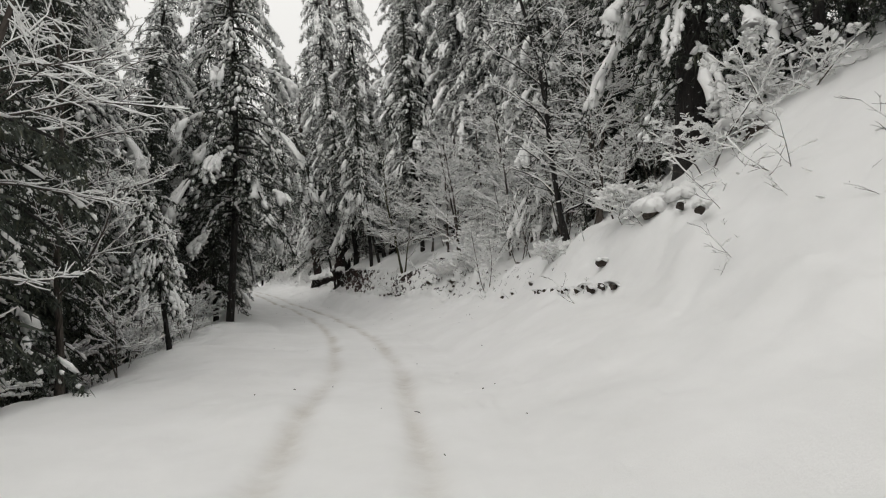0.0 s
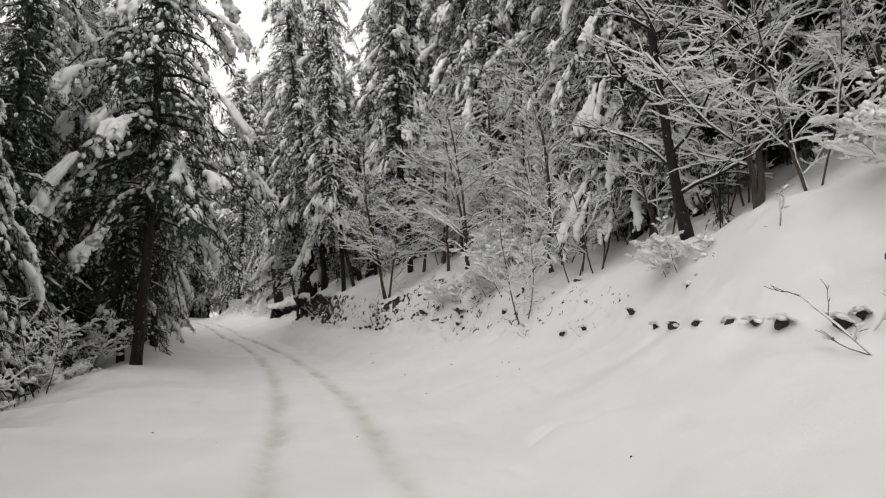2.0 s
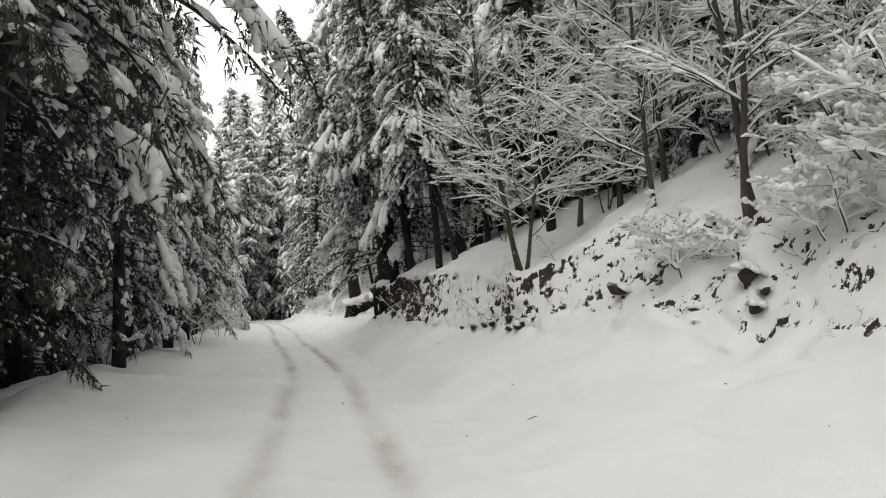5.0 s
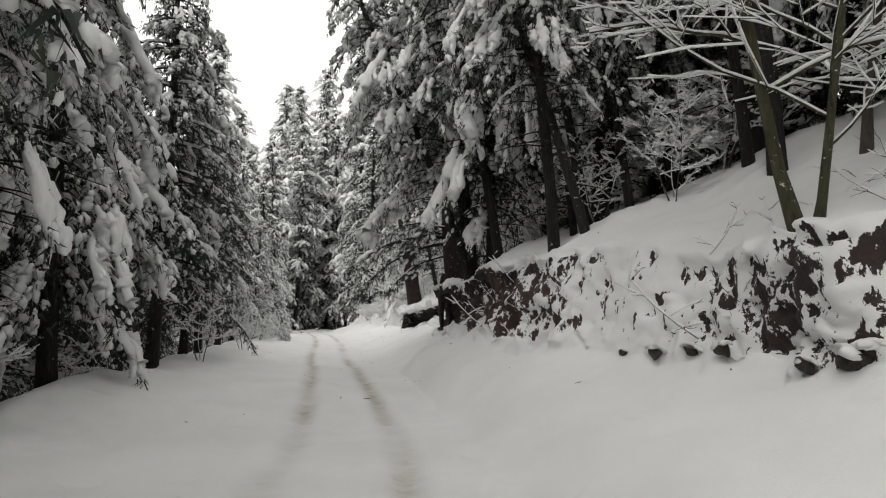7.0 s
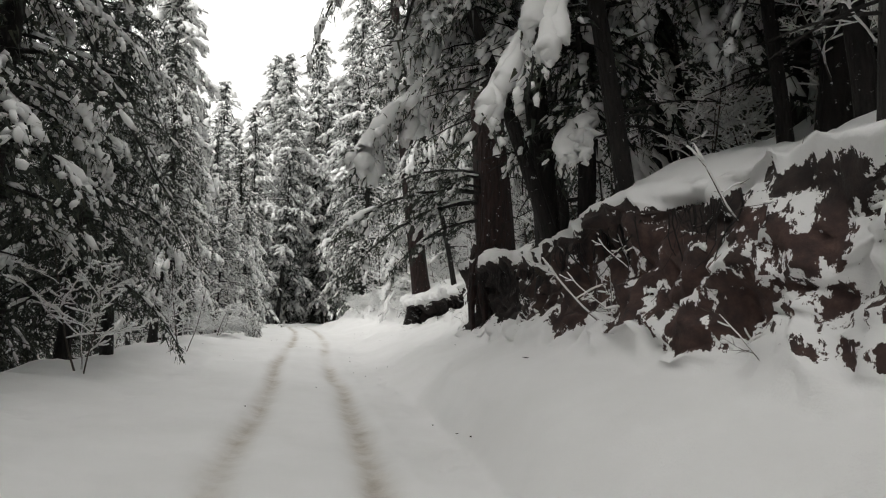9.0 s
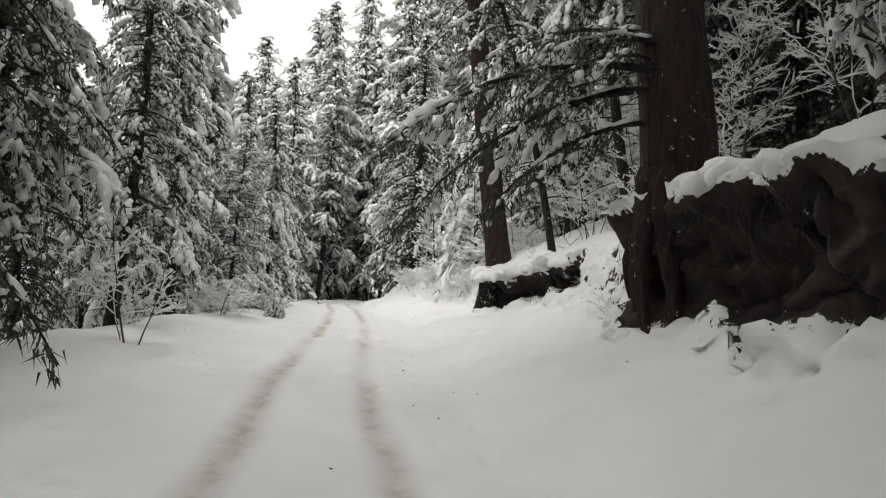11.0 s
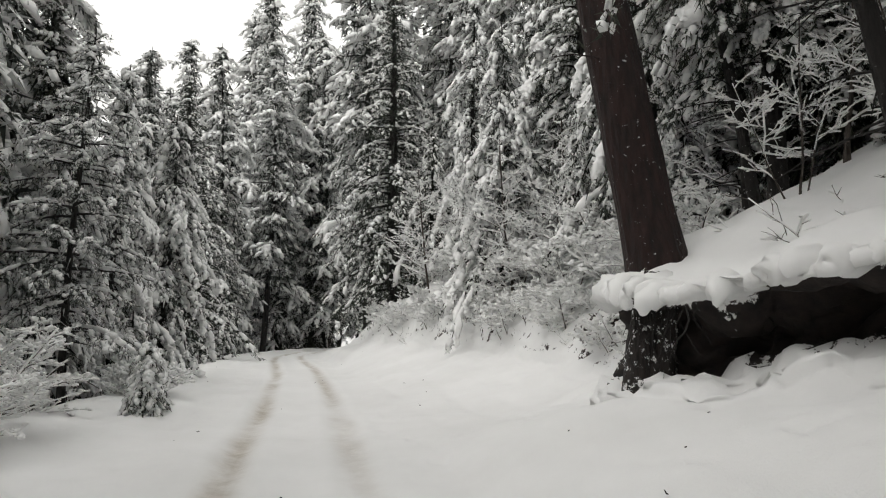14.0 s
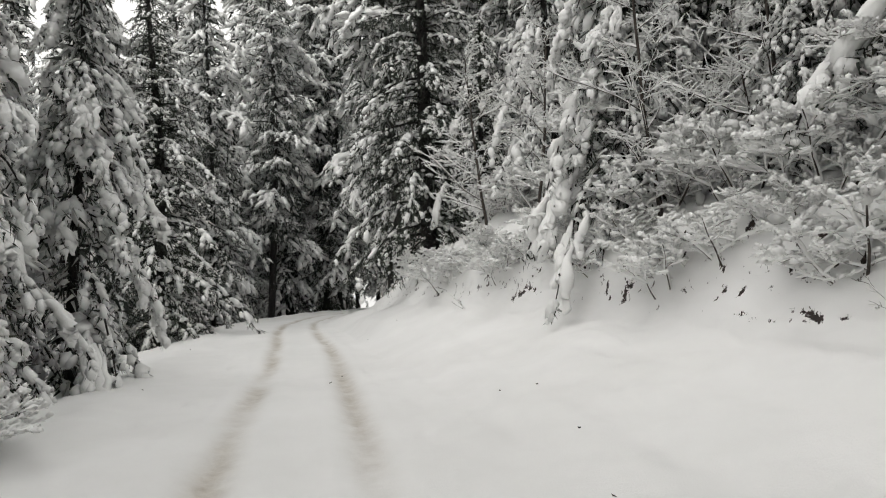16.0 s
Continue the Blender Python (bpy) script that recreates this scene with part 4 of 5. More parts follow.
SHRUB = [
    bare_tree(2.4, 1.3, seed=51, split=False, stems=4, trunk_r=0.028, up=0.2, thick=1.15, kids=(5, 6), first=3, clump=0.45, splay=0.6),
    bare_tree(1.4, 0.9, seed=52, split=False, stems=5, depth=3, trunk_r=0.02, up=0.1, thick=1.5, kids=(4, 5), first=3, splay=0.8, clump=0.6),
    bare_tree(3.2, 1.5, seed=53, split=False, stems=3, depth=3, trunk_r=0.022, up=0.5, thick=1.1, kids=(4, 5), first=4),
]

SPRAY = [
    conifer(1.3, 0.1, 4.2, seed=61, whorl=0.24, per=1, fan=0.9, droop=0.55, snow=0.45, trunk_r=0.03, heavy=0.1, split=6, twigs=22, tufts=24, wide=0.015, blade=0.23, power=0.3, mitten=0.2),
    conifer(1.3, 0.1, 4.2, seed=62, whorl=0.24, per=1, fan=0.9, droop=0.5, snow=1.2, trunk_r=0.03, heavy=0.3, split=6, twigs=22, tufts=22, wide=0.015, blade=0.21, power=0.3, mitten=0.9),
]
STEM = bare_tree(1.1, 0.5, seed=55, stems=2, depth=2, trunk_r=0.008, up=0.1, snow=0.45, thick=1.0, kids=(2, 3), first=1, splay=0.9, split=False)

FIR_LABEL = "dark green conifer with drooping snow-laden boughs beside the road"
TALL_LABEL = "tall dark conifer dusted with snow in the forest"


def fir(i, x, y, turn=0, s=1.0, tilt=(0, 0)):
    return plant(FIR[i], "conifer_tree", FIR_LABEL, "conifer", x, y, turn, s, "roadside conifers", tilt=tilt)


def tall(i, x, y, turn=0, s=1.0):
    if -12 < x - road_x(y) < 13.5 and -3 < y < 80:
        return plant(HILL[i % 2], "hillside_conifer", "dark conifer with bare lower trunk on the wooded slope", "conifer", x, y, turn, s * 1.1, "hillside conifers")
    return plant(TALL[i], "tall_conifer", TALL_LABEL, "conifer", x, y, turn, s, "tall forest conifers")


def young(i, x, y, turn=0, s=1.0):
    return plant(YOUNG[i], "young_conifer", "young conifer bowed under thick snow at the road's edge", "conifer", x, y, turn, s, "young conifers")


def leaning(i, x, y, turn=0, s=1.0, z=None, tilt=0):
    return plant(LEANING[i], "leaning_conifer", "slender dark conifer leaning out over the earth bank", "conifer", x, y, turn, s, "leaning conifers", z=z, tilt=(0, tilt))


def laden(i, x, y, turn=0, s=1.0):
    return plant(LADEN[i], "laden_conifer", "small conifer bowed under thick hanging slabs of snow", "conifer", x, y, turn, s, "laden conifers")


def bank_fir(i, x, y, turn=0, s=1.0):
    return plant(BANK_FIR[i], "bank_fir", "tall dark fir with hanging snow-laden boughs above the bank", "conifer", x, y, turn, s, "bank firs")


def maple(i, x, y, turn=0, s=1.0, tilt=(0, 0)):
    return plant(MAPLE[i], "bare_tree", "leafless small tree with snow along every twig", "tree", x, y, turn, s, "leafless trees", tilt=tilt)


def shrub(i, x, y, turn=0, s=1.0):
    return plant(SHRUB[i], "snowy_shrub", "bare shrub with thick snow along its stems", "shrub", x, y, turn, s, "bank shrubs")


# left of the road, from the start onward
for i, x, y, a, s in ((3, -7.0, 8.4, 10, 1.0), (3, -8.6, 11.0, 80, 0.95), (3, -10.0, 14.6, 200, 0.9), (3, -11.0, 18.5, 30, 1.0), (2, -11.8, 24, 30, 1.0), (3, -10.8, 30.4, 300, 0.75), (3, -12.6, 33.5, 30, 1.0),
                      (4, -13.6, 38.9, 20, 0.95), (0, -15.4, 44.4, 77, 1.05), (3, -16.8, 48, 140, 0.9), (0, -18.0, 51, 250, 0.85), (1, -19.9, 55.6, 10, 0.72), (0, -21.4, 59.5, 160, 0.75),
                      (5, -22.9, 65.2, 50, 0.9), (2, *uv(64.5, -6.2), 200, 0.9), (0, *uv(70.5, -6.5), 100, 0.9)):
    fir(i, x, y, a, s)
plant(GIANT[2], "roadside_fir", "tall dark fir with slabs of snow hanging from its boughs", "conifer", -9.6, 28.6, 120, 1.2)
young(1, -7.3, 17.3, 0, 1.0)
for i, v, u, a, s in ((0, 72.6, -3.9, 10, 0.95), (1, 70.6, -4.6, 120, 0.8), (0, 68.6, -5.2, 220, 0.8)):
    laden(i, *uv(v, u), a, s)
young(2, -20.6, 64.3, 0, 0.6)
young(2, *uv(69.3, -3.9), 90, 0.9)
plant(CEDAR, "cedar", "broad dark cedar with layered boughs sweeping to the snow", "cedar", -31.0, 82.0, 0, 0.85)
plant(CEDAR, "cedar", "broad dark cedar with layered boughs sweeping to the snow", "cedar", -36.5, 88, 120, 0.85)
plant(CEDAR, "cedar", "broad dark cedar with layered boughs sweeping to the snow", "cedar", -37.5, 96, 220, 0.8)
maple(2, -7.8, 13.0, 20, 1.0)
maple(2, -9.2, 8.4, 0, 1.0, tilt=(0, 30))
for i, x, y, a, s in ((2, -7.6, 15, 0, 0.9), (2, -9.5, 23.5, 50, 0.8), (1, -11, 27, 50, 1.0), (2, -12.5, 36, 50, 0.8), (2, -15.5, 47, 50, 0.9), (2, -17.2, 53, 90, 0.8), (0, -20.4, 60.5, 10, 0.8), (0, -21.8, 62.5, 60, 0.7), (1, -21.9, 66, 60, 0.9)):
    shrub(i, x, y, a, s)

# right of the road
plant(SLOPE_FIR, "slope_conifer", "stout dark conifer on the snowy slope with laden boughs", "conifer", 6.1, 15.35, 40, 1.0)
for i, v, u, a, s in ((1, 10, 11, 0, 0.7), (2, 12, 9.0, 60, 0.7), (1, 17.5, 9.4, 100, 0.7), (2, 20, 8.8, 200, 0.7), (1, 23, 9.0, 10, 0.7), (2, 26, 8.8, 50, 0.7), (1, 29, 9.0, 90, 0.7), (2, 32, 8.8, 10, 0.7), (2, 6, 10.5, 10, 0.7), (1, 35, 9.2, 10, 0.7)):
    tall(i, *uv(v, u), a, s)
fir(4, 4.6, 24.3, 60, 0.85, tilt=(0, -8))
fir(3, 5.0, 21.6, 140, 0.9, tilt=(0, -8))
plant(GIANT[2], "roadside_fir", "dark fir with drooping snow-laden boughs rooted at the earth bank", "conifer", -6.45, 46.2, 140, 1.0, z=0.7)
for i, x, y, a, s in ((0, -6.9, 46.6, 0, 1.0), (1, -3.6, 44.4, 200, 1.0), (0, -0.9, 41.2, 80, 0.95), (1, 0.9, 38.6, 150, 0.9), (0, -4.8, 48.2, 30, 1.0), (1, -1.8, 47.0, 270, 1.0), (0, 2.4, 36.4, 20, 0.9)):
    bank_fir(i, x, y, a, s * 1.25)
for v in np.arange(8.0, 66.0, 2.3):
    for q, u in enumerate((9.4, 12.0, -8.6, -11.4)):
        if u < 0 and v > 60:
            continue
        x, y = uv(v + 1.1 * q, u + 0.8 * math.sin(v * 5.1))
        plant(THICKET, "thicket_conifer", "dark young conifer with bare snowless boughs in the dense forest", "conifer", x, y, 97 * v, 0.8 + 0.15 * math.sin(v * 3.3 + q), "thicket conifers")
for i, x, y, z, a, s, lean in ((1, -5.9, 44.7, 2.3, 20, 0.95, -5), (1, -4.6, 41.1, 2.1, 60, 0.85, -6), (0, -3.9, 40.2, 2.2, 340, 0.8, -7), (0, -6.75, 46.1, 1.85, 5, 1.0, -11)):
    leaning(i, x, y, a, s, z, lean)
for i, x, y, a, s in ((0, -3.9, 42.8, 0, 0.9), (1, -1.2, 39.0, 20, 1.0), (1, -6.6, 49.6, 0, 0.9),
                      (1, -1.6, 44.6, 90, 1.0), (0, 0.8, 42.5, 200, 1.0), (0, -4.6, 49.0, 0, 1.0), (1, -3.2, 46.8, 150, 1.0), (0, -2.6, 50.5, 150, 1.0), (1, 1.6, 40.2, 30, 1.0)):
    leaning(i, x, y, a, s)
plant(GIANT[0], "giant_conifer", "massive reddish-brown conifer trunk rooted on an undercut bank", "conifer", *uv(50.9, 4.45), 0, 1.0, z=2.45)
plant(GIANT[1], "giant_conifer", "reddish-brown leaning conifer on an undercut snowy ledge", "conifer", -12.3, 62.95, 0, 0.9, z=2.1, tilt=(0, -4))
drift = Soup()
rng = np.random.default_rng(31)
a = rng.uniform(0, 6.28, 16)
r = rng.uniform(0.35, 0.7, 16)
blobs(drift, np.column_stack([np.cos(a) * r, np.sin(a) * r, -0.12 * r]), np.column_stack([-np.sin(a), np.cos(a), 0 * a]), r * 0.6, rng.uniform(0.2, 0.36, 16), rng.uniform(0.16, 0.4, 16), rng, "large", 0.16)
collar = new("snow_drift", drift.mesh("snow_drift", SNOW))
collar.location = (-12.3, 62.95, 1.85)
tagged(collar, "lumpy drift of snow heaped round a trunk's foot", "snow", kind="stuff")


def cornice(v0, v1, seed):
    """Snow drooping over the undercut bank's edge in tongues of uneven length."""
    rng = np.random.default_rng(seed)
    soup = Soup()
    line = np.array([e for e in EDGE if v0 <= e[0] <= v1])
    for q in range(int((v1 - v0) * 14)):
        v = rng.uniform(v0, v1)
        p = np.array([np.interp(v, line[:, 0], line[:, j]) for j in (1, 2, 3)])
        sx, sy = road_side(np.array(v))
        out = -np.array([float(sx), float(sy), 0.0])
        size = 0.05 + 0.1 * rng.random() ** 1.5
        hang = size * rng.uniform(0.3, 1.7)
        out = out + np.array([float(sy), -float(sx), 0.0]) * rng.normal() * 0.5
        k = np.linspace(0, 1, 9)[:, None]
        path = p - out * 0.4 + out * (0.42 + size * 0.5) * np.sin(k * 1.57) + np.array([0, 0, 1.0]) * (size * 0.1 - hang * k ** 3) + rng.normal(size=(9, 3)) * 0.012
        tube(soup, path, size * np.sin(np.linspace(0.35, 3.0, 9)) ** 0.6, 8, 0, 0.1, rng, True)
    thing = new("snow_cornice", soup.mesh("snow_cornice", SNOW))
    return tagged(thing, "tongues of snow drooping over an undercut bank's edge", "snow", kind="stuff")


cornice(56.2, 61.8, 5)
cornice(47.6, 50.2, 6)


def root_spread(x, y, z, radius, count, drop, seed, label):
    """Thick roots running from a trunk's foot over the bank's edge and down its face."""
    rng = np.random.default_rng(seed)
    thing = new("root_mass")
    thing.location = (x, y, z)
    for i in range(count):
        a = radians(200 + (i - count / 2) * 200 / count) + rng.uniform(-0.15, 0.15)
        q = np.linspace(0, 1, 12)
        reach = rng.uniform(0.15, 0.4)
        out = radius * 0.6 + reach * np.sin(q * 1.9) / 0.95 * 0.9
        pts = np.column_stack([np.cos(a + 0.25 * q) * out, np.sin(a + 0.25 * q) * out, 0.5 * (1 - q) ** 2 - drop * rng.uniform(0.7, 1.1) * q ** 1.6])
        pts += np.cumsum(rng.normal(size=pts.shape) * 0.02, axis=0)
        soup = Soup()
        tube(soup, pts, np.linspace(radius * rng.uniform(0.3, 0.5), 0.05, 12), 9, 0, 0.16, rng)
        part("root", soup.mesh("root", BARK_RED), thing)
    return tagged(thing, label, "roots")


root_spread(*uv(50.9, 4.3), 2.35, 0.5, 9, 1.5, 4, "thick dark roots of a giant conifer gripping the bank")
leaning(0, -10.5, 60.4, 20, 0.85, 2.15, -4)
leaning(1, -8.7, 58.8, 20, 1.0, None, -4)
for i, x, y, a, s in ( (0, -12.8, 74, 20, 1.0), (2, -11.4, 69, 20, 1.0), (2, -18.8, 81.5, 200, 0.7), (0, -10.0, 65.5, 100, 1.0)):
    fir(i, x, y, a, s)
plant(CEDAR, "cedar", "broad dark cedar with long layered boughs drooping over the bank", "cedar", -20.9, 82.6, 60, 0.95)
maple(0, -2.2, 35.3, 0, 1.15)
maple(4, 3.9, 19.6, 0, 0.95)
maple(1, 4.5, 18.5, 200, 1.2)
maple(1, 0.85, 30.2, 30, 1.1)
maple(3, 0.3, 33.5, 90, 1.0)
maple(1, 1.0, 30.3, 0, 1.1)
maple(3, 4.6, 18.6, 100, 1.0)
maple(1, 2.9, 26.5, 30, 1.1)
maple(3, 3.2, 31, 200, 1.0)
maple(3, 0.3, 36.8, 250, 1.1)
maple(3, 5.6, 25, 20, 1.1)
for v, u, a, s in ((24.5, 7.2, 10, 1.15), (27.5, 7.4, 70, 1.2), (30.0, 7.6, 140, 1.2), (33.0, 7.2, 220, 1.2), (35.6, 6.4, 300, 1.1), (21.5, 7.2, 30, 1.1)):
    maple(3, *uv(v, u), a, s)
for i, x, y, a, s in ((0, 1.75, 26.9, 0, 1.15), (2, 1.7, 24.4, 0, 0.9), (1, 1.3, 28.6, 0, 1.0), (1, 0.2, 30.8, 60, 1.0), (2, 3.0, 24.2, 120, 1.0), (2, 3.6, 28, 10, 1.0), (2, 2.2, 32.5, 10, 1.0), (1, 4.5, 15.0, 0, 1.0), (2, 4.8, 17.5, 0, 1.0), (1, 3.4, 19, 0, 0.8),
                      (0, *uv(64.2, 6.4), 0, 0.8), (0, *uv(66.2, 6.9), 100, 0.85), (1, *uv(67.5, 6.3), 10, 1.2), (1, *uv(69, 6.4), 0, 1.3), (0, *uv(71, 6.6), 40, 0.8), (1, *uv(73, 6.3), 0, 1.3), (1, *uv(75.5, 6.0), 0, 1.3), (1, *uv(77.5, 5.8), 50, 1.2), (1, *uv(65.2, 6.3), 90, 1.2), (1, *uv(70.2, 6.0), 200, 1.2), (0, *uv(62.6, 5.6), 200, 0.8),
                      (2, -9.6, 61.5, 0, 0.8), (2, -7.2, 56.5, 0, 0.9), (2, -6.2, 52.5, 0, 0.9), (2, 5.6, 26, 0, 1.0), (2, 6.8, 21, 90, 1.0), (0, 6.8, 12.5, 0, 1.0), (2, 6.2, 17.8, 60, 1.0)):
    shrub(i, x, y, a, s)

# rocks, roots and stems in the bank


def rock_meshes(seed):
    rng = np.random.default_rng(seed)
    bm = bmesh.new()
    bmesh.ops.create_icosphere(bm, subdivisions=3, radius=1.0)
    cut = [(Vector(rng.normal(size=3)).normalized(), rng.uniform(0.3, 0.75)) for _ in range(14)]
    for v in bm.verts:
        for nrm, d in cut:
            over = v.co.dot(nrm) - d
            if over > 0:
                v.co -= nrm * over
        v.co *= 1 + 0.12 * noise.noise(v.co * 2.3 + Vector((seed, 0, 0)))
    me = bpy.data.meshes.new("stone")
    bm.to_mesh(me)
    bm.free()
    me.materials.append(ROCK)
    cap = Soup()
    n = 15
    a = rng.uniform(0, 6.28, n)
    r = rng.uniform(0.0, 0.75, n)
    c = np.column_stack([np.cos(a) * r, np.sin(a) * r, 0.56 - 0.4 * r ** 2 + rng.uniform(-0.1, 0.1, n)])
    w = rng.uniform(0.25, 0.5, n)
    blobs(cap, c, np.column_stack([np.cos(a), np.sin(a), -0.9 * r - 0.01]), w * 1.3, w * 1.1, w * 0.5, rng, "large", 0.12)
    return me, cap.mesh("snow_cap", SNOW)


ROCKS = [rock_meshes(i) for i in range(5)]


def rock(i, v, u, rel, size, turn=0.0):
    x, y = uv(v, u)
    ob = new("bank_rock")
    ob.location = (x, y, road_z(v) + rel)
    ob.rotation_euler = (0.3 * math.sin(turn), 0.3 * math.cos(turn * 2), turn)
    ob.scale = (size * 0.62, size * 0.95, size * 0.7)
    part("stone", ROCKS[i][0], ob)
    tagged(part("snow_cap", ROCKS[i][1], ob, "rounded cap of snow"), kind="stuff")
    return tagged(ob, "dark wet rock under a cap of snow in the bank", "rock", "bank rocks")


for v, u, rel, size in ((23.0, 4.7, 1.45, 0.28), (26.4, 5.4, 2.0, 0.5), (26.9, 5.5, 1.95, 0.4), (27.9, 4.9, 1.95, 0.3), (28.2, 5.1, 1.4, 0.22), (33.8, 4.25, 1.35, 0.26), (30.8, 4.7, 1.9, 0.26), (30.2, 4.4, 1.3, 0.16),
                        (37.3, 3.5, 1.15, 0.2), (36.4, 3.5, 1.15, 0.17), (35.7, 3.5, 1.2, 0.2), (35.1, 3.62, 1.25, 0.16), (34.5, 3.6, 1.3, 0.18), (33.4, 3.62, 1.2, 0.16), (17.5, 4.5, 1.5, 0.16), (16.9, 4.42, 1.5, 0.18), (16.2, 4.4, 1.52, 0.16), (15.6, 4.38, 1.54, 0.2), (15.1, 4.36, 1.54, 0.17), (14.7, 4.34, 1.54, 0.2), (13.9, 4.32, 1.54, 0.18), (13.2, 4.36, 1.58, 0.2), (12.7, 4.42, 1.6, 0.17), (12.2, 4.45, 1.6, 0.22), (11.4, 5.5, 3.1, 0.2), (10.4, 5.35, 2.9, 0.2), (9.2, 5.95, 2.65, 0.22),
                        (65.0, 5.8, 1.3, 0.4), (64.7, 6.0, 1.6, 0.3), (66.2, 5.8, 1.1, 0.2), (69.5, 5.75, 1.0, 0.16), (71.3, 5.65, 1.0, 0.18), (72.6, 5.6, 0.9, 0.16), (75.5, 5.4, 1.0, 0.3)):
    rock(int(v * 7) % 5, v, u, rel, size, v * 3)


def snow_cushion(v, u, rel, size, seed):
    """A thick snow cushion on the slope, overhanging a dark stone added as shadow."""
    rng = np.random.default_rng(seed)
    ob = new("snowed_boulder")
    ob.location = (*uv(v, u), float(road_z(v)) + rel)
    ob.scale = (size, size * 1.25, size)
    part("stone", ROCKS[seed % 5][0], ob)
    cap = Soup()
    a, r = rng.uniform(0, 6.28, 26), 0.95 * rng.random(26) ** 0.6
    w = rng.uniform(0.38, 0.62, 26)
    blobs(cap, np.column_stack([np.cos(a) * r, np.sin(a) * r, 0.72 - 0.55 * r ** 2]), np.column_stack([np.cos(a), np.sin(a), -0.7 * r]), w * 1.2, w, w * 0.75, rng, "large", 0.08)
    tagged(part("snow_cap", cap.mesh("snow_cap", SNOW), ob, "deep overhanging cushion of snow"), kind="stuff")
    return tagged(ob, "deep cushion of snow over a dark stone added as its shadow", "rock", "snowed boulders")


for q, (v, u, rel, size) in enumerate(((12.8, 5.7, 3.12, 0.42), (12.0, 6.0, 3.3, 0.36), (13.7, 5.8, 3.2, 0.3), (12.1, 7.4, 4.75, 0.5), (10.9, 5.8, 2.95, 0.26))):
    snow_cushion(v, u, rel, size, 3 + q)
rng = np.random.default_rng(8)
for q in range(46):
    v = rng.uniform(13, 60)
    if 47 < v < 51.8 or 55.8 < v < 62.2:
        continue
    dl, dr, zf, wb, hb, sl, br, cv, zl = (float(a) for a in zone(v))
    f = rng.random() ** 1.6
    rock(int(rng.integers(5)), v, dr + wb * f + 0.12, zf + (hb - zf) * f + 0.15, rng.uniform(0.09, 0.24), rng.uniform(0, 6))


def strands(seed, count, drop, spread):
    """Thin dark roots hanging from an edge, spread along x."""
    rng = np.random.default_rng(seed)
    soup = Soup()
    for i in range(count):
        x = rng.uniform(-spread, spread)
        l = drop * rng.uniform(0.3, 1.0)
        q = np.linspace(0, 1, 6)[:, None]
        sw = rng.normal(size=3) * 0.28
        pts = np.array([x, rng.uniform(-0.1, 0.1), 0.05]) + q * np.array([0, 0, -l]) + q ** 2 * np.array([sw[0], sw[1] - 0.05, 0]) + np.sin(q * 7 + i) * 0.02
        tube(soup, pts, np.linspace(0.009, 0.003, 6) * rng.uniform(0.5, 1.6), 4)
    return soup.mesh("strand_mass", BARK)


STRANDS = [strands(i, 24, 0.75, 0.7) for i in range(3)]
for q, v in enumerate((41.2, 42.8, 44.3, 46.0, 47.2, 48.6, 49.8, 50.8, 57.6, 60.2)):
    dl, dr, zf, wb, hb, sl, br, cv, zl = (float(a) for a in zone(v))
    x, y = uv(v, dr + wb + 0.02)
    thing = new("root_fringe")
    thing.location = (x, y, road_z(v) + hb - 0.24)
    thing.rotation_euler = (0, 0, radians(110))
    tagged(part("strand_mass", STRANDS[q % 3], thing), kind="stuff")
    tagged(thing, "fringe of thin dark roots hanging from the bank's edge", "roots", "root fringes")

# the root that props the leaning conifer's ledge
rng = np.random.default_rng(3)
prop = Soup()
for i in range(5):
    a = i * 1.3
    q = np.linspace(0, 1, 9)[:, None]
    tube(prop, np.array([0.16 * math.cos(a), 0.16 * math.sin(a), -0.3]) * (1 - q) + q * np.array([0.3 + 0.1 * math.cos(a), 0.1 + 0.1 * math.sin(a), 1.7]) + np.sin(q * 4 + i) * 0.05, np.linspace(0.2, 0.13, 9), 9, 0, 0.1, rng)
thing = new("root_stump")
thing.location = (*uv(60.9, 3.85), 0.3)
part("root", prop.mesh("root", BARK_DUSTED), thing)
tagged(thing, "gnarled dark root dusted with snow propping an undercut ledge", "root")

for q in range(44):
    v = rng.uniform(9, 76)
    dl, dr, zf, wb, hb, sl, br, cv, zl = (float(a) for a in zone(v))
    f = rng.random()
    x, y = uv(v, dr + wb * f + 0.1)
    if cv > 0.1:
        continue
    plant(STEM, "dry_stem", "thin dry stem poking out of the snow bank", "stem", x, y, rng.uniform(0, 360), rng.uniform(0.5, 1.2), "dry stems", z=float(road_z(v)) + zf + (hb - zf) * f)

for i, v, u, a, s in ((1, 58, 9.5, 0, 0.8), (2, 61, 10.5, 70, 0.8), (1, 64, 9.5, 140, 0.8), (2, 55, 11, 200, 0.8), (1, 66.5, 10.5, 30, 0.8), (2, 60, 14, 90, 0.9), (1, 56, 14.5, 60, 0.9), (2, 52, 13, 10, 0.9), (1, 63, 14, 120, 0.9), (2, 53, 9, 20, 0.75),
                      (1, 37, 11, 0, 0.8), (2, 40, 10, 50, 0.8), (1, 43, 11, 90, 0.85), (2, 46, 10.5, 130, 0.8), (1, 49, 11.5, 170, 0.85), (2, 38.5, 14, 0, 0.9), (1, 42, 15, 60, 0.9), (2, 46, 15, 10, 0.9), (1, 34, 12.5, 10, 0.85), (2, 36, 16, 10, 0.9)):
    tall(i, *uv(v, u), a, s)
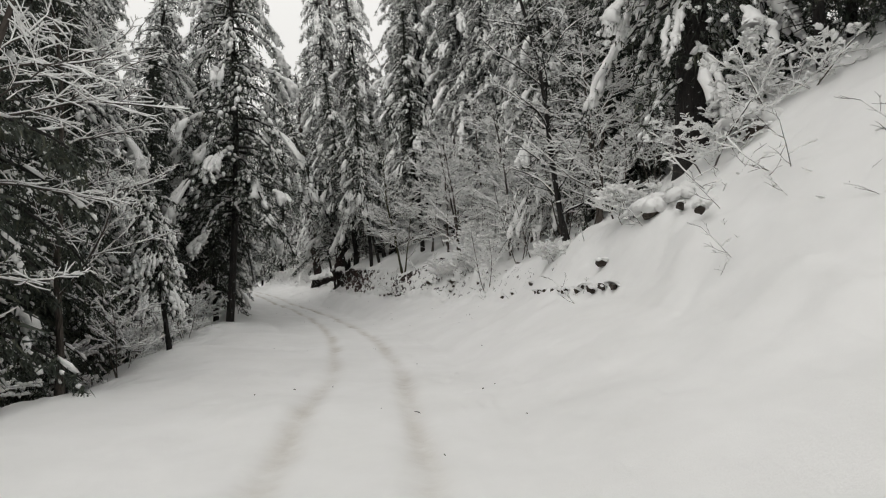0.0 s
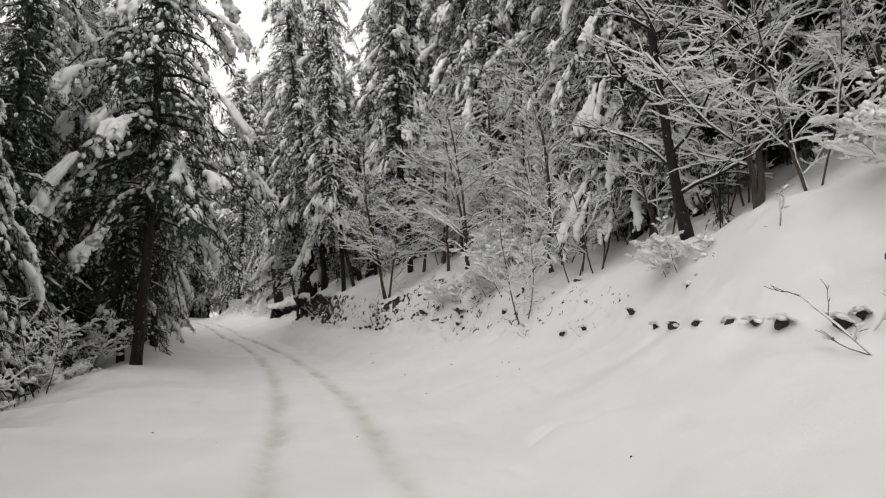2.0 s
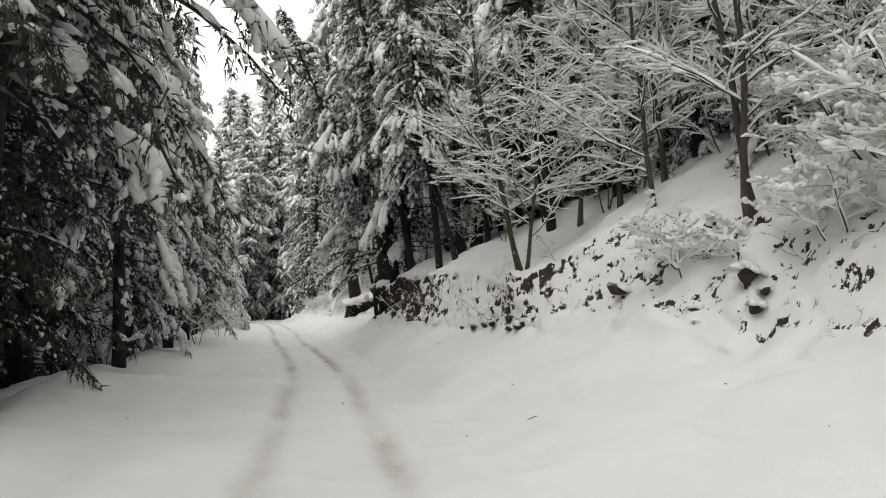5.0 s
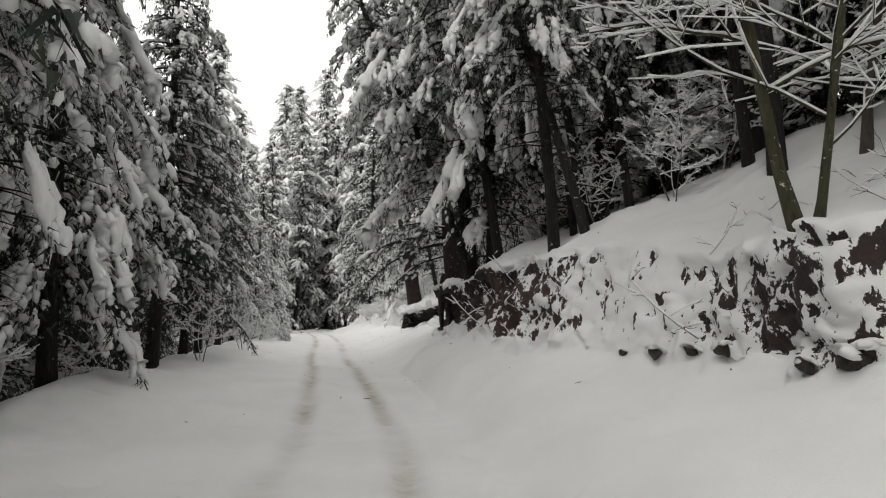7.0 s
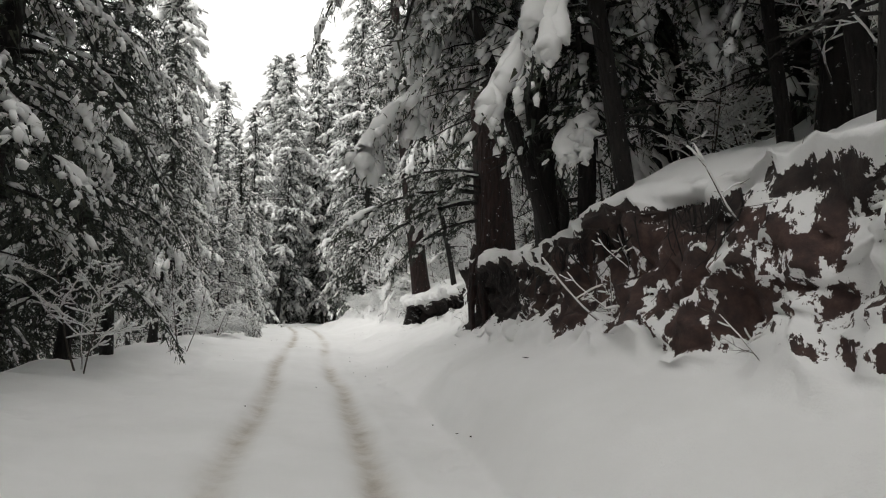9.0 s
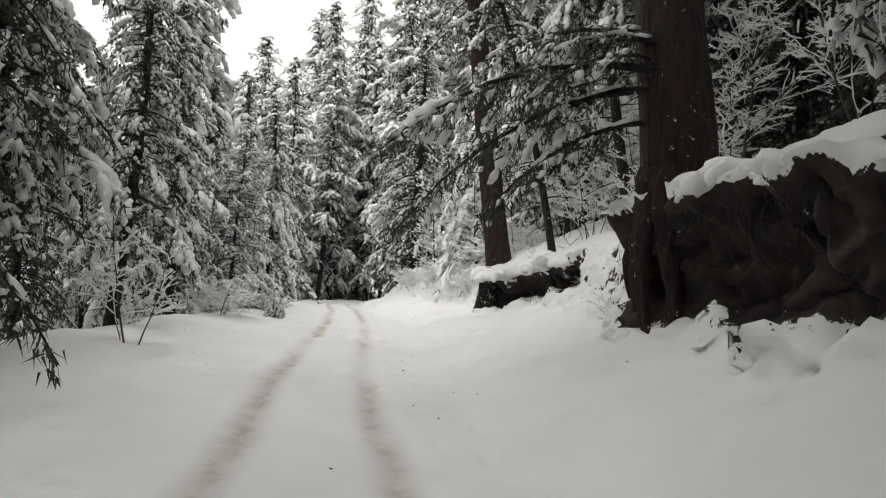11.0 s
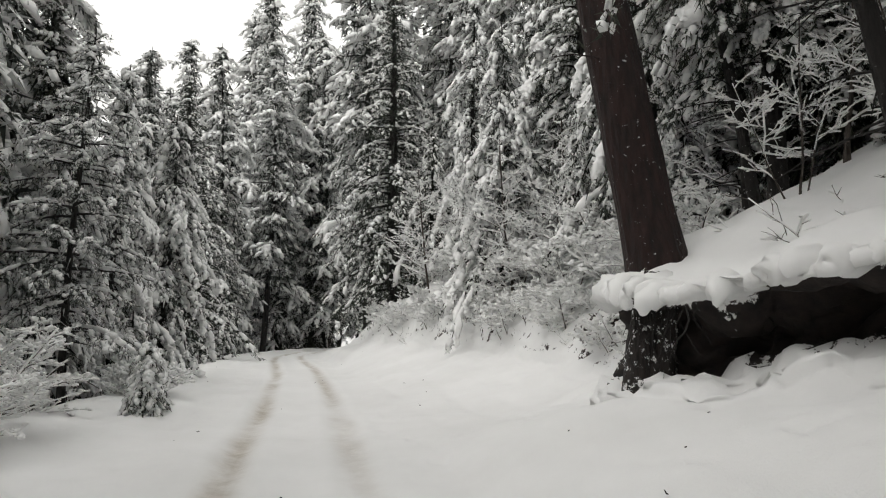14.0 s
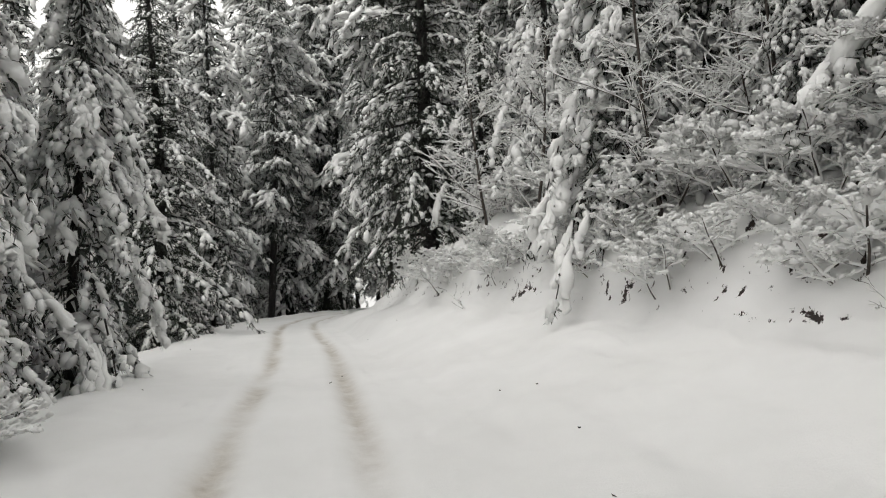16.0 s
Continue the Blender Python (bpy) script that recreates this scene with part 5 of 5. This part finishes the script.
for i, v, u, a, s in ((0, 40.3, 5.6, 10, 0.75), (1, 42.6, 5.3, 350, 0.7), (0, 44.9, 5.6, 20, 0.75), (1, 38.0, 6.6, 0, 0.8), (0, 41.4, 7.2, 20, 0.85), (1, 43.8, 7.4, 5, 0.8), (0, 46.8, 6.4, 15, 0.8), (1, 55.0, 6.4, 15, 0.7), (0, 62.5, 7.2, 15, 0.8)):
    leaning(i, *uv(v, u), a, s)

for v, u, a, s in ((7.4, 5.6, 10, 1.9), (8.6, 5.9, 80, 1.6), (9.4, 6.3, 200, 2.1), (10.4, 5.8, 150, 1.7), (11.3, 6.2, 260, 1.9), (8.0, 6.8, 320, 2.2), (12.2, 5.9, 30, 1.6), (6.8, 6.4, 120, 1.8), (34.8, 4.6, 60, 1.4), (35.6, 4.0, 10, 1.5), (33.6, 4.8, 200, 1.3)):
    x, y = uv(v, u)
    plant(STEM, "dry_stem", "thin dry stem arching out of the snow slope", "stem", x, y, a, s * 0.62, "dry stems")
for v, u, a, s in ((53.5, 7.0, 10, 0.7), (56.5, 7.4, 120, 0.75), (59.0, 7.2, 220, 0.7), (61.5, 7.8, 300, 0.75), (63.5, 8.0, 60, 0.8), (50.5, 7.2, 200, 0.7)):
    maple(3, *uv(v, u), a, s)

for i, x, y, a, s in ((2, -6.6, 69.0, 0, 0.8), (2, -4.6, 74.0, 90, 0.9), (2, -8.0, 73.0, 180, 0.9), (2, -2.5, 79.0, 30, 1.0), (2, -6.0, 64.5, 270, 0.7)):
    fir(i, x, y, a, s)
for i, x, y, a, s in ((0, -15.2, 73.6, 0, 1.0), (1, -16.4, 78.2, 90, 1.0), (0, -11.6, 71.8, 200, 1.0), (1, -9.8, 68.8, 40, 0.95), (1, -13.2, 76.0, 10, 1.1)):
    laden(i, x, y, a, s)
for x, y, a, s in ((-17.0, 75.6, 0, 0.75), (-13.4, 70.9, 60, 0.7), (-18.4, 78.4, 130, 0.8), (-14.8, 72.4, 210, 0.7), (-11.0, 68.6, 300, 0.7), (-16.0, 74.6, 20, 0.6)):
    maple(3, x, y, a, s)
maple(3, -7.4, 66.2, 40, 0.8)
maple(3, -5.0, 67.5, 140, 0.8)
for v, u, a, s in ((57.2, 6.2, 0, 1.3), (58.6, 5.8, 70, 1.2), (59.6, 5.5, 140, 1.3), (60.4, 5.6, 210, 1.1), (56.4, 6.6, 280, 1.3), (58.0, 7.0, 30, 1.5), (54.2, 5.6, 100, 1.2), (53.2, 5.8, 190, 1.2)):
    x, y = uv(v, u)
    plant(STEM, "dry_stem", "thin dry stem arching out of the snow slope", "stem", x, y, a, s, "dry stems", z=float(road_z(v)) + float(zone(v)[4]) + 0.35 + 0.45 * (u - 5.0))

for i, v, u, a, s in ((0, 20.5, 8.0, 0, 0.8), (0, 23.2, 8.4, 70, 0.9), (0, 25.6, 7.9, 150, 0.8), (0, 28.2, 8.5, 220, 0.95), (0, 30.6, 8.2, 300, 0.85), (0, 33.4, 8.6, 40, 0.9), (0, 22.0, 10.2, 110, 1.0), (0, 26.8, 10.4, 190, 1.0), (0, 57.5, 8.6, 90, 0.8), (0, 60.4, 8.8, 10, 0.8)):
    x, y = uv(v, u)
    plant(YOUNG[i], "understory_conifer", "small dark conifer under snow among the slope's brush", "conifer", x, y, a, s, "understory conifers")
for v, u, a, s in ((19.6, 7.2, 0, 1.0), (22.6, 7.6, 80, 1.1), (24.4, 8.8, 200, 1.2), (27.0, 8.0, 300, 1.1), (29.4, 7.2, 30, 1.0), (31.8, 8.0, 100, 1.1), (34.4, 7.4, 10, 1.0)):
    shrub(2, *uv(v, u), a, s)

for q, (x, y) in enumerate(((-13.0, 31.0), (-11.8, 35.6), (-15.0, 27.0), (-12.8, 21.5), (-15.5, 36.5), (-14.5, 17.0), (-17.5, 41.0))):
    plant(HILL[q % 2], "hillside_conifer", "dark conifer with bare lower trunk on the wooded slope", "conifer", x, y, 80 * q, 1.0, "hillside conifers")

for v, u, a, s in ((66.4, 7.6, 0, 0.7), (68.2, 7.0, 70, 0.6), (70.0, 7.9, 140, 0.75), (71.8, 7.2, 210, 0.65), (73.6, 7.0, 280, 0.6), (75.4, 7.4, 330, 0.7), (64.8, 7.8, 30, 0.7), (72.6, 9.0, 100, 0.9), (68.8, 9.2, 160, 0.9)):
    x, y = uv(v, u)
    plant(YOUNG[0], "understory_conifer", "small dark conifer under snow among the slope's brush", "conifer", x, y, a, s, "understory conifers")

for x, y, a, s in ((-25.8, 65.0, 0, 1.05), (-28.0, 68.5, 120, 1.1)):
    plant(TALL[2], "tall_conifer", TALL_LABEL, "conifer", x, y, a, s, "tall forest conifers")

# long boughs reaching out over the road
for i, x, y, z, a, s in ((0, -9.4, 28.6, 5.2, -35, 1.0), (1, -6.5, 46.2, 5.4, 185, 1.0), (0, -8.6, 52.4, 3.7, 188, 1.0), (0, -9.4, 28.6, 4.4, 200, 0.8)):
    plant(SPRAY[i], "overhanging_bough", "long dark conifer bough hanging out over the road", "bough", x, y, a, s, "overhanging boughs", z=z)
for i, v, u, a, s in ((2, 38.4, 5.4, 0, 0.7), (2, 40.6, 5.0, 40, 0.7), (2, 42.2, 6.0, 90, 0.8), (2, 44.0, 5.2, 130, 0.7), (2, 46.0, 5.8, 10, 0.7), (2, 48.5, 6.4, 70, 0.8), (2, 39.6, 7.2, 200, 0.9), (2, 43.2, 7.8, 240, 0.9), (2, 54.0, 5.6, 20, 0.7), (2, 58.0, 6.0, 60, 0.8), (2, 61.0, 6.4, 100, 0.8)):
    shrub(i, *uv(v, u), a, s)

for v, u, a, s in ((20.2, 6.6, 0, 1.2), (21.2, 7.6, 60, 1.3), (22.4, 6.4, 130, 1.1), (23.4, 7.8, 190, 1.3), (24.6, 6.6, 250, 1.2), (25.8, 7.4, 310, 1.3), (21.8, 8.6, 20, 1.4), (24.0, 9.0, 80, 1.4), (18.8, 7.4, 140, 1.2), (26.8, 6.4, 200, 1.1)):
    shrub(2, *uv(v, u), a, s)
for q in range(16):
    v = 64.6 + 0.95 * q
    dl, dr, zf, wb, hb, sl, br, cv, zl = (float(a) for a in zone(v))
    f = 0.35 + 0.6 * ((q * 0.618) % 1)
    x, y = uv(v, dr + wb * f + 0.15)
    plant(SHRUB[1], "snowy_shrub", "low bush bowed down by clotted snow on the bank", "shrub", x, y, 77 * q, 0.75 + 0.3 * ((q * 0.37) % 1), "bank shrubs", z=float(road_z(v)) + zf + (hb - zf) * f)

# the far forest
for i, x, y, a, s in ((0, -23.8, 90, 200, 1.25), (0, -20.5, 95, 0, 1.2), (0, -24, 98, 130, 1.15), (0, -47, 110, 0, 0.95), (0, -42.5, 114, 90, 1.08), (1, -43, 99, 20, 0.8), (0, -52, 118, 200, 1.0), (2, -25.5, 94, 0, 1.0), (1, -38, 108, 30, 0.85), (1, -48, 97, 70, 0.75),
                      (0, -22, 100, 10, 1.1), (1, -18, 91, 40, 1.0), (2, -14, 86, 70, 1.0), (0, -12, 96, 0, 1.0), (1, -58, 108, 0, 0.9), (0, -37, 122, 10, 1.1), (1, -46, 124, 60, 1.0), (1, -40, 104, 20, 0.65), (1, -44, 108, 80, 0.7),
                      (0, -31, 122, 80, 1.0), (1, -34, 128, 80, 1.0), (1, -27, 108, 10, 0.9), (1, -37.5, 114, 200, 0.8), (1, -33.5, 118, 100, 0.8), (2, -50, 104, 10, 0.8), (1, -54, 100, 50, 0.8), (2, -60, 116, 50, 0.9), (1, -28.5, 113, 33, 0.8),
                      (1, *uv(84, -6.5), 0, 0.75), (2, *uv(88, -8), 50, 0.9), (1, *uv(92, -10), 90, 0.9), (2, *uv(80, -10), 90, 0.85), (1, *uv(76, -9), 20, 0.7), (2, *uv(72, -9.5), 120, 0.75), (1, *uv(96, -6), 60, 0.95), (2, *uv(100, -10), 60, 1.0), (1, *uv(68, -10), 60, 0.65),
                      (0, *uv(84, -14), 60, 0.8), (0, *uv(90, -16), 160, 0.85), (2, *uv(78, -15), 10, 0.8), (0, *uv(104, -6), 10, 1.0), (1, *uv(110, -5), 10, 1.0), (2, *uv(108, 6), 10, 1.0), (1, *uv(102, 7), 10, 1.0),
                      (0, -50, 112, 40, 1.2), (0, -45, 117, 140, 1.3), (0, -39, 118, 240, 1.3), (0, -55, 110, 30, 1.1), (2, -47, 104, 40, 1.0), (1, -35, 112, 40, 1.1), (0, -33, 126, 10, 1.3), (0, -42, 128, 80, 1.35), (0, -50, 130, 180, 1.35), (0, -60, 124, 0, 1.3), (2, -52, 107, 0, 1.1), (1, -38.5, 110, 300, 1.0),
                      (1, *uv(66, -13), 60, 0.8), (0, *uv(72, -14), 60, 0.75), (2, *uv(62, -12), 60, 0.7), (1, *uv(112, -11), 0, 1.0), (1, -41, 91, 33, 0.75), (2, -45, 86, 13, 0.8), (2, -38, 81, 113, 0.7)):
    tall(i, x, y, a, s * (1.3 if y > 103 else 1.1 if y > 92 else 1.0))

for x, y, a in ((-35.4, 110.5, 0), (-36.8, 112.0, 90), (-35.2, 114.0, 180), (-37.4, 118.0, 270), (-38.2, 109.0, 40)):
    plant(THICKET, "thicket_conifer", "dark young conifer with bare snowless boughs in the dense forest", "conifer", x, y, a, 0.9, "thicket conifers")


def sky_gap(x, y, top):
    """Whether a tree here would close the gap of open sky over the road."""
    for ex, ey, lo, hi, rise in ((-4.5, 28.7, 21, 33, 0.32), (-13.8, 48.7, 19, 37, 0.42), (0, 0, 12, 19, 0.38)):
        d = math.hypot(x - ex, y - ey)
        b = math.degrees(math.atan2(-(x - ex), y - ey))
        if y > ey and lo < b < hi and top > rise * d + 1.0:
            return True
    return False


rng = np.random.default_rng(5)
placed = []
tries = 0
while len(placed) < 58 and tries < 4000:
    tries += 1
    v = rng.uniform(-2, 92)
    side = 1 if rng.random() < 0.62 else -1
    u = 7.5 + 11 * rng.random() if side > 0 else -(7.5 + 9 * rng.random())
    sx, sy = road_side(np.array(v))
    x, y = float(road_x(v) + u * sx), float(v + u * sy)
    kind = int(rng.integers(4))
    s = rng.uniform(0.75, 1.05)
    h = (25, 22, 20, 13)[kind] * s + ground_at(x, y)
    if sky_gap(x, y, h) or any((x - a) ** 2 + (y - b) ** 2 < 2.2 ** 2 for a, b in placed):
        continue
    placed.append((x, y))
    if kind < 3:
        tall(kind, x, y, rng.uniform(0, 360), s)
    else:
        leaning(int(rng.integers(2)), x, y, rng.uniform(0, 360), s)
for q in range(26):
    v = rng.uniform(4, 82)
    u = rng.uniform(6.5, 9.5) if q % 3 else -rng.uniform(6.0, 8.5)
    sx, sy = road_side(np.array(v))
    shrub(2 if q % 2 else 0, float(road_x(v) + u * sx), float(v + u * sy), rng.uniform(0, 360), rng.uniform(0.7, 1.2))
for q, (x, y) in enumerate(((-7, -12), (7, -14), (-12, -6), (11, -4), (0, -24), (9, -20), (-9, -22), (12, 3), (-11, 2))):
    tall(q % 3, x, y, 50 * q, 0.9)

# twigs and bark crumbs shed on the snow
rng = np.random.default_rng(12)
litter = Soup()
for q in range(110):
    v = rng.uniform(2, 78)
    u = rng.uniform(-4, 4.2) if q % 4 else rng.uniform(0.5, 3.6)
    x, y = uv(v, u)
    z = ground_at(x, y) + 0.02
    a = rng.uniform(0, 6.28)
    l = rng.uniform(0.006, 0.025) if q % 9 else rng.uniform(0.03, 0.08)
    d = np.array([math.cos(a), math.sin(a), rng.uniform(-0.1, 0.35)])
    tube(litter, np.array([x, y, z]) + np.linspace(-1, 1, 4)[:, None] * d * l + rng.normal(size=(4, 3)) * 0.004, np.array([0.003, 0.006, 0.006, 0.002]) * rng.uniform(0.7, 1.4), 5)
tagged(new("twig_litter", litter.mesh("twig_litter", BARK)), "dark twigs and crumbs of bark scattered on the snow", "litter", kind="stuff")
